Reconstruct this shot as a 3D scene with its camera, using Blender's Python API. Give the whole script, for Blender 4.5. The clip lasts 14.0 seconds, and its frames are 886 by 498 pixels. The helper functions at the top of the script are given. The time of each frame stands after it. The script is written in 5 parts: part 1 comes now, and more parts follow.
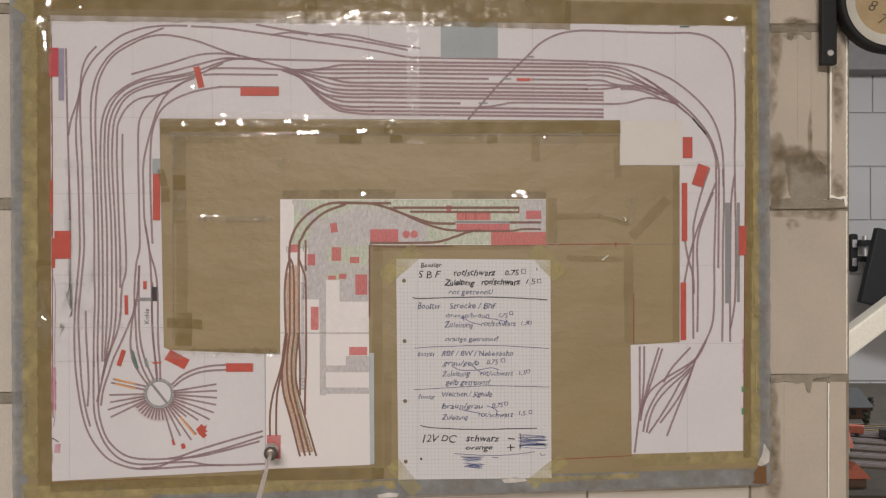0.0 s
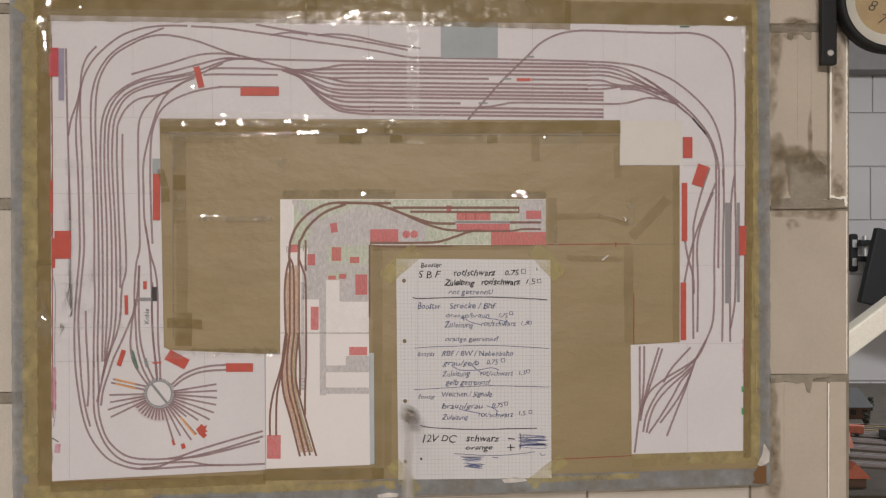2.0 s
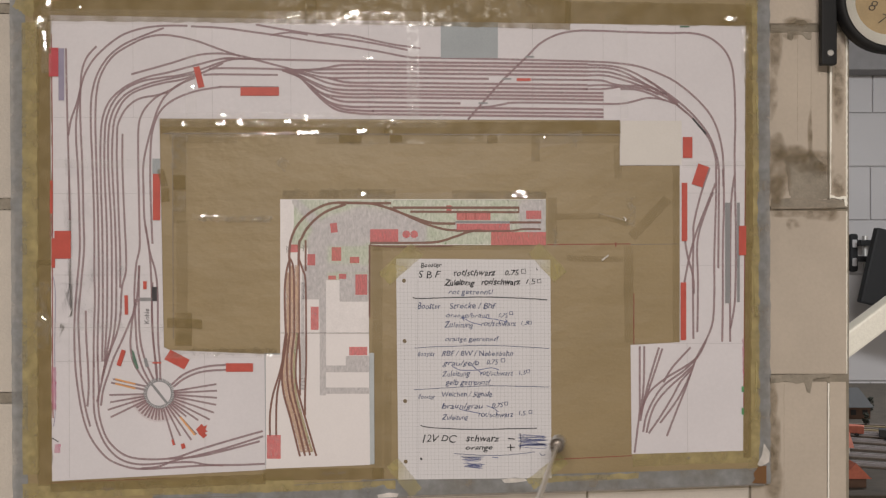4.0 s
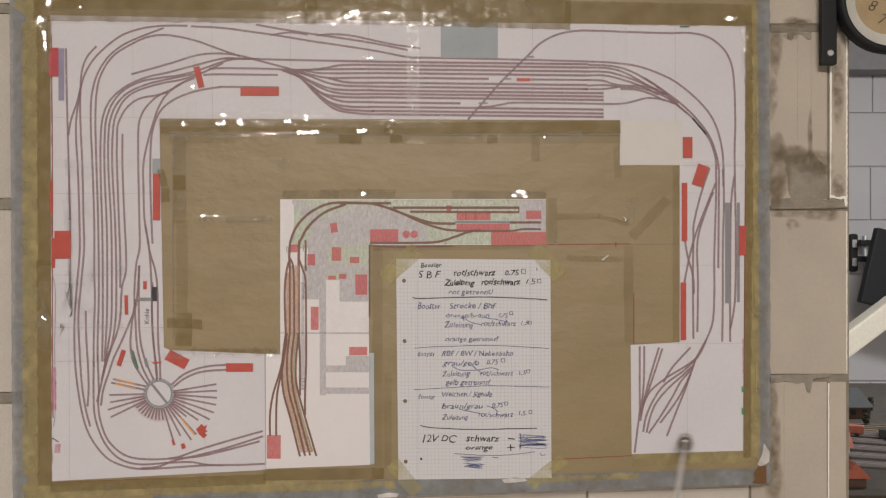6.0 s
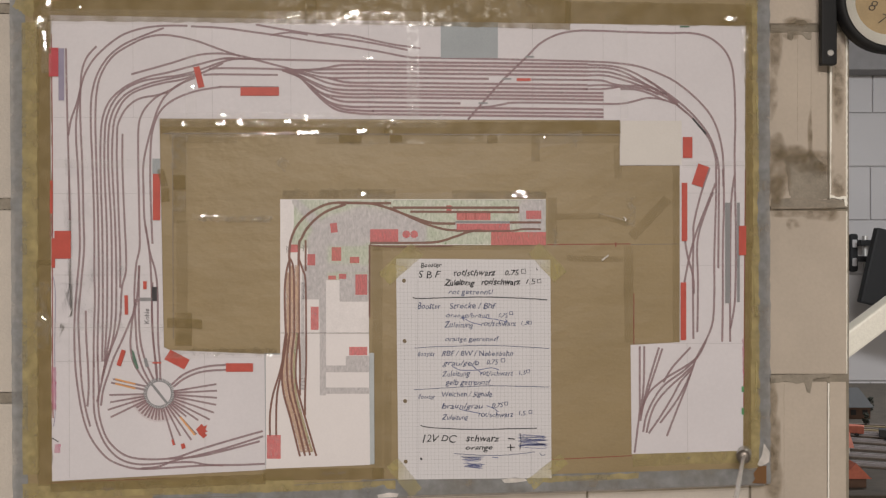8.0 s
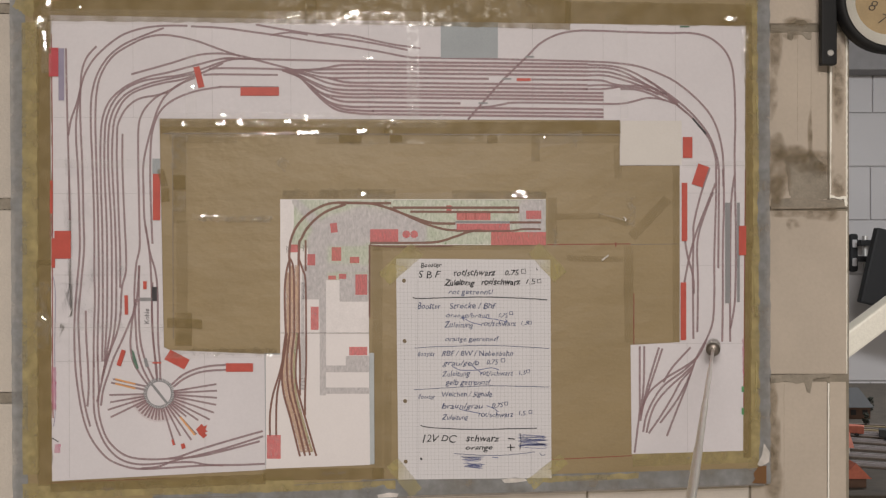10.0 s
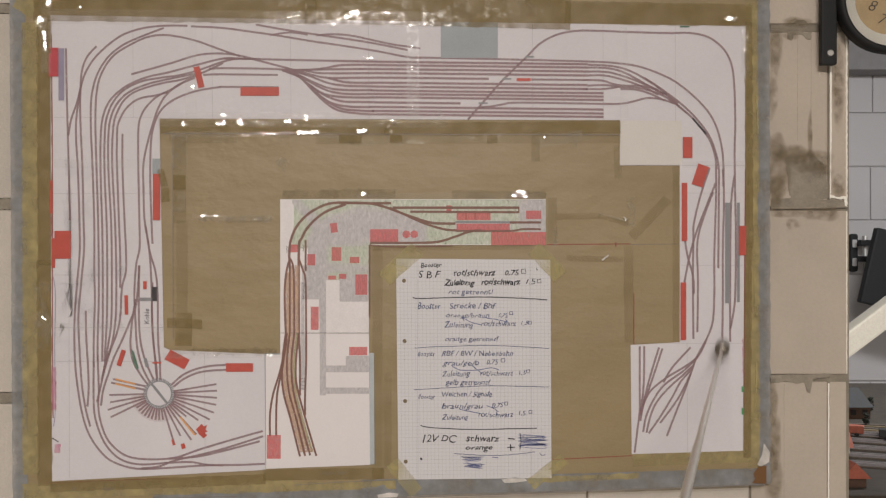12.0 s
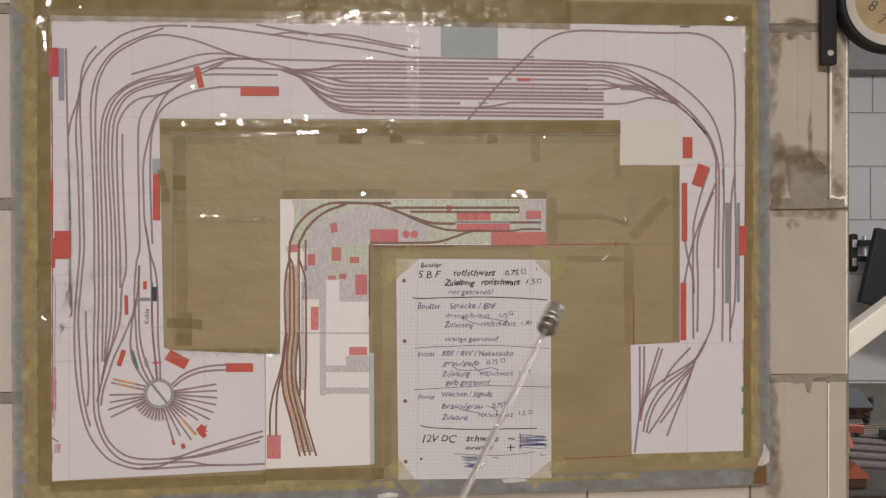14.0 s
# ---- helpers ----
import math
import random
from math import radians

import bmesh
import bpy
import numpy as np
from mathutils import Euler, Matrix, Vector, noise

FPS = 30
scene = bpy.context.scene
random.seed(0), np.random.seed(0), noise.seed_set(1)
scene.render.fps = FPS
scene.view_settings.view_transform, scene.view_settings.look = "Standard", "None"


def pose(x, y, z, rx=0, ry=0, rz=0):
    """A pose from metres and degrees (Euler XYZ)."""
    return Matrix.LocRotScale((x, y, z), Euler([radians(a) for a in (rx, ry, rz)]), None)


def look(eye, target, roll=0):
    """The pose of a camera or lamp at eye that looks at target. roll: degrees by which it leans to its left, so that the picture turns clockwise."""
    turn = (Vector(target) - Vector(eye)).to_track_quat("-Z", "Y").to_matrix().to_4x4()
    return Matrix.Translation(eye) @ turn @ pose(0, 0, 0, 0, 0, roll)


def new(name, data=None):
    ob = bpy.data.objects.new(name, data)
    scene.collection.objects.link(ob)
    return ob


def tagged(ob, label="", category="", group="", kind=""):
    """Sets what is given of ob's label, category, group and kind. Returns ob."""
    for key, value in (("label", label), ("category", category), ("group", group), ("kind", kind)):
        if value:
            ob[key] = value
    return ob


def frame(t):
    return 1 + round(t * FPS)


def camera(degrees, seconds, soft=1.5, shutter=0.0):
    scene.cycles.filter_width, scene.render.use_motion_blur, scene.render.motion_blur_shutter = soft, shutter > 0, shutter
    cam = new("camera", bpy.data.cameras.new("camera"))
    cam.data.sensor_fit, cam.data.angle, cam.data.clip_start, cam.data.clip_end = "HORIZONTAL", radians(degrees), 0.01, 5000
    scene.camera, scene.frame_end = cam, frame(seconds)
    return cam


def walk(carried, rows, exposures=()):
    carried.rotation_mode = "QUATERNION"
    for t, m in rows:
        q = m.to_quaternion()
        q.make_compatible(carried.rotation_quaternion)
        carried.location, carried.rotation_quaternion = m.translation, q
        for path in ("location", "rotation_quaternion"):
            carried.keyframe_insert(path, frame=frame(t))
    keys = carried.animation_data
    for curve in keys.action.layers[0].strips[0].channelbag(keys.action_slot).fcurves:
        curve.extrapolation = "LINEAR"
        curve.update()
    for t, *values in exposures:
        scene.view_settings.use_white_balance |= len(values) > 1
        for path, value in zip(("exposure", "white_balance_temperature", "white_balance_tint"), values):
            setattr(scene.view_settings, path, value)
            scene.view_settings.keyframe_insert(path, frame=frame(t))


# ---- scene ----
# The eye stands still, square to the board, 1.284 m from it and 1.5 m above the floor.
EYE_Y, EYE_Z = -1.284, 1.5
cam = camera(50.0, 14.0, soft=1.3, shutter=0.6)
walk(cam, [(0.0, pose(0, EYE_Y, EYE_Z, 90, 0, 0)), (14.0, pose(0, EYE_Y, EYE_Z, 90, 0, 0))],
     [(0.0, 0.36), (14.0, 0.36)])

# ---- light ----
world = bpy.data.worlds.new("room_air")
world.use_nodes = True
world.node_tree.nodes["Background"].inputs[0].default_value = (0.9, 0.93, 1.0, 1)
world.node_tree.nodes["Background"].inputs[1].default_value = 0.12
scene.world = world


def ceiling_lamp(x, y, z, w, d, watts, colour):
    data = bpy.data.lights.new("ceiling_lamp", "AREA")
    data.shape, data.size, data.size_y, data.energy, data.color = "RECTANGLE", w, d, watts, colour
    ob = new("ceiling_lamp_light", data)
    ob.matrix_basis = look((x, y, z), (x, y + 0.45, z - 1))
    return ob


WARM = (1.0, 0.93, 0.87)
ceiling_lamp(-0.24, -3.05, 2.46, 1.1, 0.14, 64, WARM)
ceiling_lamp(0.2, -2.0, 2.46, 1.2, 0.14, 5, WARM)
# unseen lamp, added to brighten the next room's wall and layout table
ceiling_lamp(1.7, 0.75, 2.46, 1.2, 0.16, 30, (0.95, 0.97, 1.0))

# ---- view grid ----
# One unit is a pixel of the camera's view, 0.763 mm on the board; (784, 441) of the grid lies on the eye's axis.
U = 0.000763


def gx(u):
    return (u - 784) * U


def gz(v):
    return EYE_Z + (441 - v) * U


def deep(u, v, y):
    """The place at depth y behind (or before) a point of the view grid, as the eye at EYE_Y sees it."""
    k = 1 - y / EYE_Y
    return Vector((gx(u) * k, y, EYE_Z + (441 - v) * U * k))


# ---- materials ----
MATS = {}


def material(name, colour, rough=0.6, metal=0.0, spots=0.12, scale=30.0, grain=0.06, grain_scale=400.0, bump=0.1,
             bump_scale=None, coat=0.0, tint=None, stretch=(1, 1, 1), per_piece=0.0, deep_bump=0.002):
    """A surface with blotches at one scale, grain at a finer one, and relief."""
    if name in MATS:
        return MATS[name]
    m = bpy.data.materials.new(name)
    m.use_nodes = True
    nt = m.node_tree
    b = nt.nodes["Principled BSDF"]
    b.inputs["Roughness"].default_value, b.inputs["Metallic"].default_value = rough, metal
    b.inputs["Coat Weight"].default_value, b.inputs["Coat Roughness"].default_value = coat, 0.12
    geo = nt.nodes.new("ShaderNodeNewGeometry")
    mp = nt.nodes.new("ShaderNodeMapping")
    mp.inputs["Scale"].default_value = stretch
    nt.links.new(geo.outputs["Position"], mp.inputs["Vector"])

    def field(sc, detail):
        n = nt.nodes.new("ShaderNodeTexNoise")
        n.inputs["Scale"].default_value, n.inputs["Detail"].default_value = sc, detail
        nt.links.new(mp.outputs[0], n.inputs["Vector"])
        return n

    big, fine = field(scale, 4), field(grain_scale, 2)
    dark = tint or tuple(c * 0.55 for c in colour)
    r1 = nt.nodes.new("ShaderNodeMapRange")
    r1.inputs["From Min"].default_value, r1.inputs["From Max"].default_value = 0.3, 0.75
    r1.inputs["To Min"].default_value, r1.inputs["To Max"].default_value = 0.0, spots * 2
    nt.links.new(big.outputs["Fac"], r1.inputs["Value"])
    mx = nt.nodes.new("ShaderNodeMix")
    mx.data_type = "RGBA"
    mx.inputs["A"].default_value, mx.inputs["B"].default_value = (*colour, 1), (*dark, 1)
    nt.links.new(r1.outputs[0], mx.inputs["Factor"])
    r2 = nt.nodes.new("ShaderNodeMapRange")
    r2.inputs["To Min"].default_value, r2.inputs["To Max"].default_value = 1 - grain * 2, 1 + grain * 2
    nt.links.new(fine.outputs["Fac"], r2.inputs["Value"])
    last = r2.outputs[0]
    if per_piece:
        info = nt.nodes.new("ShaderNodeObjectInfo")
        r3 = nt.nodes.new("ShaderNodeMapRange")
        r3.inputs["To Min"].default_value, r3.inputs["To Max"].default_value = 1 - per_piece, 1 + per_piece
        nt.links.new(info.outputs["Random"], r3.inputs["Value"])
        mul = nt.nodes.new("ShaderNodeMath")
        mul.operation = "MULTIPLY"
        nt.links.new(last, mul.inputs[0])
        nt.links.new(r3.outputs[0], mul.inputs[1])
        last = mul.outputs[0]
    sc = nt.nodes.new("ShaderNodeVectorMath")
    sc.operation = "SCALE"
    nt.links.new(mx.outputs["Result"], sc.inputs[0])
    nt.links.new(last, sc.inputs["Scale"])
    nt.links.new(sc.outputs[0], b.inputs["Base Color"])
    if bump:
        rel = field(bump_scale or grain_scale, 4)
        bp = nt.nodes.new("ShaderNodeBump")
        bp.inputs["Strength"].default_value, bp.inputs["Distance"].default_value = bump, deep_bump
        nt.links.new(rel.outputs["Fac"], bp.inputs["Height"])
        nt.links.new(bp.outputs[0], b.inputs["Normal"])
    MATS[name] = m
    return m


def film_material(name, colour, cover, gloss=0.06, rough=0.12, crease=0.0):
    """Adhesive film: partly clear, partly coloured, with a shiny skin."""
    m = bpy.data.materials.new(name)
    m.use_nodes = True
    nt = m.node_tree
    nt.nodes.remove(nt.nodes["Principled BSDF"])
    out = nt.nodes["Material Output"]
    clear, body, shine = (nt.nodes.new("ShaderNodeBsdf" + k) for k in ("Transparent", "Diffuse", "Glossy"))
    shine.inputs["Roughness"].default_value = rough
    geo = nt.nodes.new("ShaderNodeNewGeometry")
    n1 = nt.nodes.new("ShaderNodeTexNoise")
    n1.inputs["Scale"].default_value, n1.inputs["Detail"].default_value = 35, 5
    nt.links.new(geo.outputs["Position"], n1.inputs["Vector"])
    n3 = nt.nodes.new("ShaderNodeTexNoise")
    n3.inputs["Scale"].default_value, n3.inputs["Detail"].default_value = 90, 8
    nt.links.new(geo.outputs["Position"], n3.inputs["Vector"])
    tone = nt.nodes.new("ShaderNodeMix")
    tone.data_type = "RGBA"
    tone.inputs["A"].default_value, tone.inputs["B"].default_value = (*(c * 0.72 for c in colour), 1), (*(min(1, c * 1.28) for c in colour), 1)
    nt.links.new(n3.outputs["Fac"], tone.inputs["Factor"])
    nt.links.new(tone.outputs["Result"], body.inputs["Color"])
    r = nt.nodes.new("ShaderNodeMapRange")
    r.inputs["From Min"].default_value, r.inputs["From Max"].default_value = 0.3, 0.7
    r.inputs["To Min"].default_value, r.inputs["To Max"].default_value = cover * 0.5, min(1, cover * 1.5)
    nt.links.new(n1.outputs["Fac"], r.inputs["Value"])
    a = nt.nodes.new("ShaderNodeMixShader")
    nt.links.new(r.outputs[0], a.inputs[0])
    nt.links.new(clear.outputs[0], a.inputs[1])
    nt.links.new(body.outputs[0], a.inputs[2])
    if crease:
        fold = nt.nodes.new("ShaderNodeTexNoise")
        fold.inputs["Scale"].default_value, fold.inputs["Detail"].default_value = 300, 1
        squeeze = nt.nodes.new("ShaderNodeMapping")
        squeeze.inputs["Scale"].default_value = (0.75, 1, 1.25)
        nt.links.new(geo.outputs["Position"], squeeze.inputs["Vector"])
        nt.links.new(squeeze.outputs[0], fold.inputs["Vector"])
        ridge = nt.nodes.new("ShaderNodeBump")
        ridge.inputs["Strength"].default_value, ridge.inputs["Distance"].default_value = crease, 0.0012
        nt.links.new(fold.outputs["Fac"], ridge.inputs["Height"])
        nt.links.new(ridge.outputs[0], shine.inputs["Normal"])
    c = nt.nodes.new("ShaderNodeMixShader")
    n2 = nt.nodes.new("ShaderNodeTexNoise")
    n2.inputs["Scale"].default_value, n2.inputs["Detail"].default_value = 110, 5
    nt.links.new(geo.outputs["Position"], n2.inputs["Vector"])
    g = nt.nodes.new("ShaderNodeMapRange")
    g.inputs["From Min"].default_value, g.inputs["From Max"].default_value = 0.47, 0.59
    g.inputs["To Min"].default_value, g.inputs["To Max"].default_value = gloss * 0.04, gloss
    nt.links.new(n2.outputs["Fac"], g.inputs["Value"])
    nt.links.new(g.outputs[0], c.inputs[0])
    nt.links.new(a.outputs[0], c.inputs[1])
    nt.links.new(shine.outputs[0], c.inputs[2])
    nt.links.new(c.outputs[0], out.inputs["Surface"])
    MATS[name] = m
    return m


def ink(name, colour, cover=1.0, spots=0.1, scale=60, stretch=(1, 1, 1)):
    """Printed or drawn colour, which lets a little of the paper through."""
    m = material(name, colour, 0.55, spots=spots, scale=scale, grain=0.05, bump=0.0, stretch=stretch)
    if cover < 1:
        nt = m.node_tree
        out, b = nt.nodes["Material Output"], nt.nodes["Principled BSDF"]
        t, mix = nt.nodes.new("ShaderNodeBsdfTransparent"), nt.nodes.new("ShaderNodeMixShader")
        mix.inputs[0].default_value = cover
        nt.links.new(t.outputs[0], mix.inputs[1])
        nt.links.new(b.outputs[0], mix.inputs[2])
        nt.links.new(mix.outputs[0], out.inputs["Surface"])
    return m


PAPER = material("white_paper", (0.618, 0.588, 0.612), 0.7, spots=0.08, scale=9, grain=0.025, grain_scale=240, bump=0.5, bump_scale=9, deep_bump=0.006)
PAPER_L = material("drawing_paper", (0.70, 0.66, 0.66), 0.40, spots=0.06, scale=12, grain=0.02, bump=0.12, bump_scale=20)
NOTE = material("note_paper", (0.60, 0.585, 0.60), 0.6, spots=0.03, scale=8, grain=0.01, bump=0.08, bump_scale=18)
KRAFT = material("kraft_paper", (0.288, 0.216, 0.114), 0.52, spots=0.26, scale=9, grain=0.04, grain_scale=300, bump=0.6, bump_scale=16,
                 tint=(0.205, 0.152, 0.074), stretch=(0.8, 1, 1.3), deep_bump=0.006)
BLOCK = material("aerated_block", (0.50, 0.432, 0.36), 0.9, spots=0.16, scale=9, grain=0.03, grain_scale=200, bump=0.3,
                 per_piece=0.05)
BLOCK_W = material("pale_block", (0.52, 0.47, 0.415), 0.9, spots=0.1, scale=9, grain=0.05, bump=0.3, per_piece=0.04)
MORTAR = material("mortar", (0.27, 0.235, 0.185), 0.95, spots=0.3, scale=50, grain=0.1, bump=0.8, bump_scale=120)
FARWALL = material("painted_block", (0.52, 0.50, 0.50), 0.8, spots=0.08, scale=3, grain=0.03, bump=0.2)
ROOM = material("room_paint", (0.6, 0.57, 0.53), 0.9, spots=0.08, scale=2)
FLOOR = material("floor_screed", (0.42, 0.40, 0.37), 0.8, spots=0.2, scale=3)
STEEL = material("steel", (0.80, 0.78, 0.75), 0.34, metal=0.82, spots=0.1, scale=60, grain=0.03, bump=0.03)
BLACK = material("black_plastic", (0.007, 0.007, 0.008), 0.7, spots=0.2, scale=20, bump=0.05)
UNDER = material("grey_card", (0.30, 0.32, 0.34), 0.5, spots=0.15, scale=8, grain=0.02, bump=0.15, bump_scale=12)


# ---- mesh helpers ----
def mesh_of(bm, name, mat, smooth=False):
    me = bpy.data.meshes.new(name)
    bm.to_mesh(me)
    bm.free()
    me.materials.append(mat)
    if smooth:
        me.polygons.foreach_set("use_smooth", [True] * len(me.polygons))
    return me


def part(name, bm, mat, parent, label="", smooth=False):
    ob = new(name, mesh_of(bm, name, mat, smooth))
    ob.parent = parent
    return tagged(ob, label)


def thing(name, label, category, bm=None, mat=None, group="", kind=""):
    ob = new(name, mesh_of(bm, name, mat) if bm else None)
    return tagged(ob, label, category, group, kind)


def box(x0, x1, y0, y1, z0, z1, bevel=0.0):
    bm = bmesh.new()
    bmesh.ops.create_cube(bm, size=1)
    for v in bm.verts:
        v.co = Vector(((x0 + x1) / 2 + v.co.x * (x1 - x0), (y0 + y1) / 2 + v.co.y * (y1 - y0), (z0 + z1) / 2 + v.co.z * (z1 - z0)))
    if bevel:
        bmesh.ops.bevel(bm, geom=bm.edges[:], offset=bevel, segments=2, profile=0.6, affect="EDGES")
    return bm


def slab(points, y, thick):
    """A plate on the board: its outline on the view grid, front face at depth y, going back by thick."""
    bm = bmesh.new()
    front = [bm.verts.new((gx(u), y, gz(v))) for u, v in points]
    f = bm.faces.new(front)
    back = bmesh.ops.extrude_face_region(bm, geom=[f])
    for g in back["geom"]:
        if isinstance(g, bmesh.types.BMVert):
            g.co.y += thick
    bmesh.ops.recalc_face_normals(bm, faces=bm.faces[:])
    return bm


def ragged(points, seed, rough=3.0):
    """The outline with a wandering edge, as rubbed dirt has."""
    line, n = [], len(points)
    for i in range(n):
        a, b = Vector(points[i]), Vector(points[(i + 1) % n])
        k = max(1, int((b - a).length / 3))
        for j in range(k):
            q = a + (b - a) * (j / k)
            line.append(tuple(q + Vector((noise.noise((q.x * 0.12, q.y * 0.12, seed)), noise.noise((q.x * 0.12, q.y * 0.12, seed + 9)))) * rough))
    return line


def leaf(points, y):
    """A single sheet of ink on the board."""
    bm = bmesh.new()
    f = bm.faces.new([bm.verts.new((gx(u), y, gz(v))) for u, v in points])
    f.normal_update()
    if f.normal.y > 0:
        f.normal_flip()
    return bm


# ---- room ----
def room():
    w = 0.1
    tagged(new("floor", mesh_of(box(-3, 3.2, -4.4, 3.6, -w, 0), "floor", FLOOR)), "grey screed floor of the cellar room", "floor", kind="structure")
    tagged(new("ceiling", mesh_of(box(-3, 3.2, -4.4, 3.6, 2.5, 2.6), "ceiling", ROOM)), "pale painted cellar ceiling", "ceiling", kind="structure")
    tagged(new("wall_south", mesh_of(box(-3, 3.2, -4.5, -4.4, 0, 2.5), "wall_south", ROOM)), "pale painted wall", "wall", kind="structure")
    tagged(new("wall_west", mesh_of(box(-3.1, -3, -4.4, 3.6, 0, 2.5), "wall_west", ROOM)), "pale painted wall", "wall", kind="structure")
    tagged(new("wall_east", mesh_of(box(3.2, 3.3, -4.4, 3.6, 0, 2.5), "wall_east", ROOM)), "pale painted wall", "wall", kind="structure")


room()


def stain(name, colour, cover, scale=60, lo=0.38, hi=0.62, stretch=(1, 1, 1), fade=False):
    """Patchy dirt: its colour fades in and out over the surface below."""
    m = ink(name, colour, 0.5, 0.25, scale)
    nt = m.node_tree
    mix = [n for n in nt.nodes if n.type == "MIX_SHADER"][0]
    geo, n, r = nt.nodes.new("ShaderNodeNewGeometry"), nt.nodes.new("ShaderNodeTexNoise"), nt.nodes.new("ShaderNodeMapRange")
    n.inputs["Scale"].default_value, n.inputs["Detail"].default_value = scale, 6
    r.inputs["From Min"].default_value, r.inputs["From Max"].default_value, r.inputs["To Max"].default_value = lo, hi, cover
    mp = nt.nodes.new("ShaderNodeMapping")
    mp.inputs["Scale"].default_value, mp.inputs["Rotation"].default_value = stretch, (0, 0.5, 0)
    nt.links.new(geo.outputs["Position"], mp.inputs["Vector"])
    nt.links.new(mp.outputs[0], n.inputs["Vector"])
    nt.links.new(n.outputs["Fac"], r.inputs["Value"])
    thickness = r.outputs[0]
    if fade:
        rim, mul = nt.nodes.new("ShaderNodeAttribute"), nt.nodes.new("ShaderNodeMath")
        rim.attribute_name, mul.operation = "fade", "MULTIPLY"
        nt.links.new(thickness, mul.inputs[0])
        nt.links.new(rim.outputs["Fac"], mul.inputs[1])
        thickness = mul.outputs[0]
    nt.links.new(thickness, mix.inputs[0])
    return m


def faded(points):
    """A thin sheet over the outline that thins out from its middle to its rim; the points are places in the world."""
    bm = bmesh.new()
    layer = bm.verts.layers.float.new("fade")
    mid = sum(points, Vector()) / len(points)
    rings = [[bm.verts.new(mid + (p - mid) * k) for p in points] for k in (1.0, 0.78, 0.5)]
    for ring, depth in zip(rings, (0.0, 0.55, 1.0)):
        for v in ring:
            v[layer] = depth
    hub = bm.verts.new(mid)
    hub[layer] = 1.0
    n = len(points)
    for i in range(n):
        j = (i + 1) % n
        for a, b in zip(rings, rings[1:]):
            bm.faces.new((a[i], a[j], b[j], b[i]))
        bm.faces.new((rings[-1][i], rings[-1][j], hub))
    bmesh.ops.recalc_face_normals(bm, faces=bm.faces[:])
    return bm


def smear(parent, points, y, mat, name, label="", seed=0, rough=2.0, thick=0.003):
    """A lump or film with an uneven outline on the wall, from a few corners on the grid."""
    line = []
    n = len(points)
    for i in range(n):
        a, b = Vector(points[i]), Vector(points[(i + 1) % n])
        k = max(1, int((b - a).length / 4))
        for j in range(k):
            q = a + (b - a) * (j / k)
            line.append(q + Vector((noise.noise((q.x * 0.2, q.y * 0.2, seed)), noise.noise((q.x * 0.2, q.y * 0.2, seed + 9)))) * rough)
    bm = bmesh.new()
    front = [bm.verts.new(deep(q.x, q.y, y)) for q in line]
    f = bm.faces.new(front)
    back = bmesh.ops.extrude_face_region(bm, geom=[f])
    for g in back["geom"]:
        if isinstance(g, bmesh.types.BMVert):
            g.co.y += thick
    bmesh.ops.recalc_face_normals(bm, faces=bm.faces[:])
    return part(name, bm, mat, parent, label)


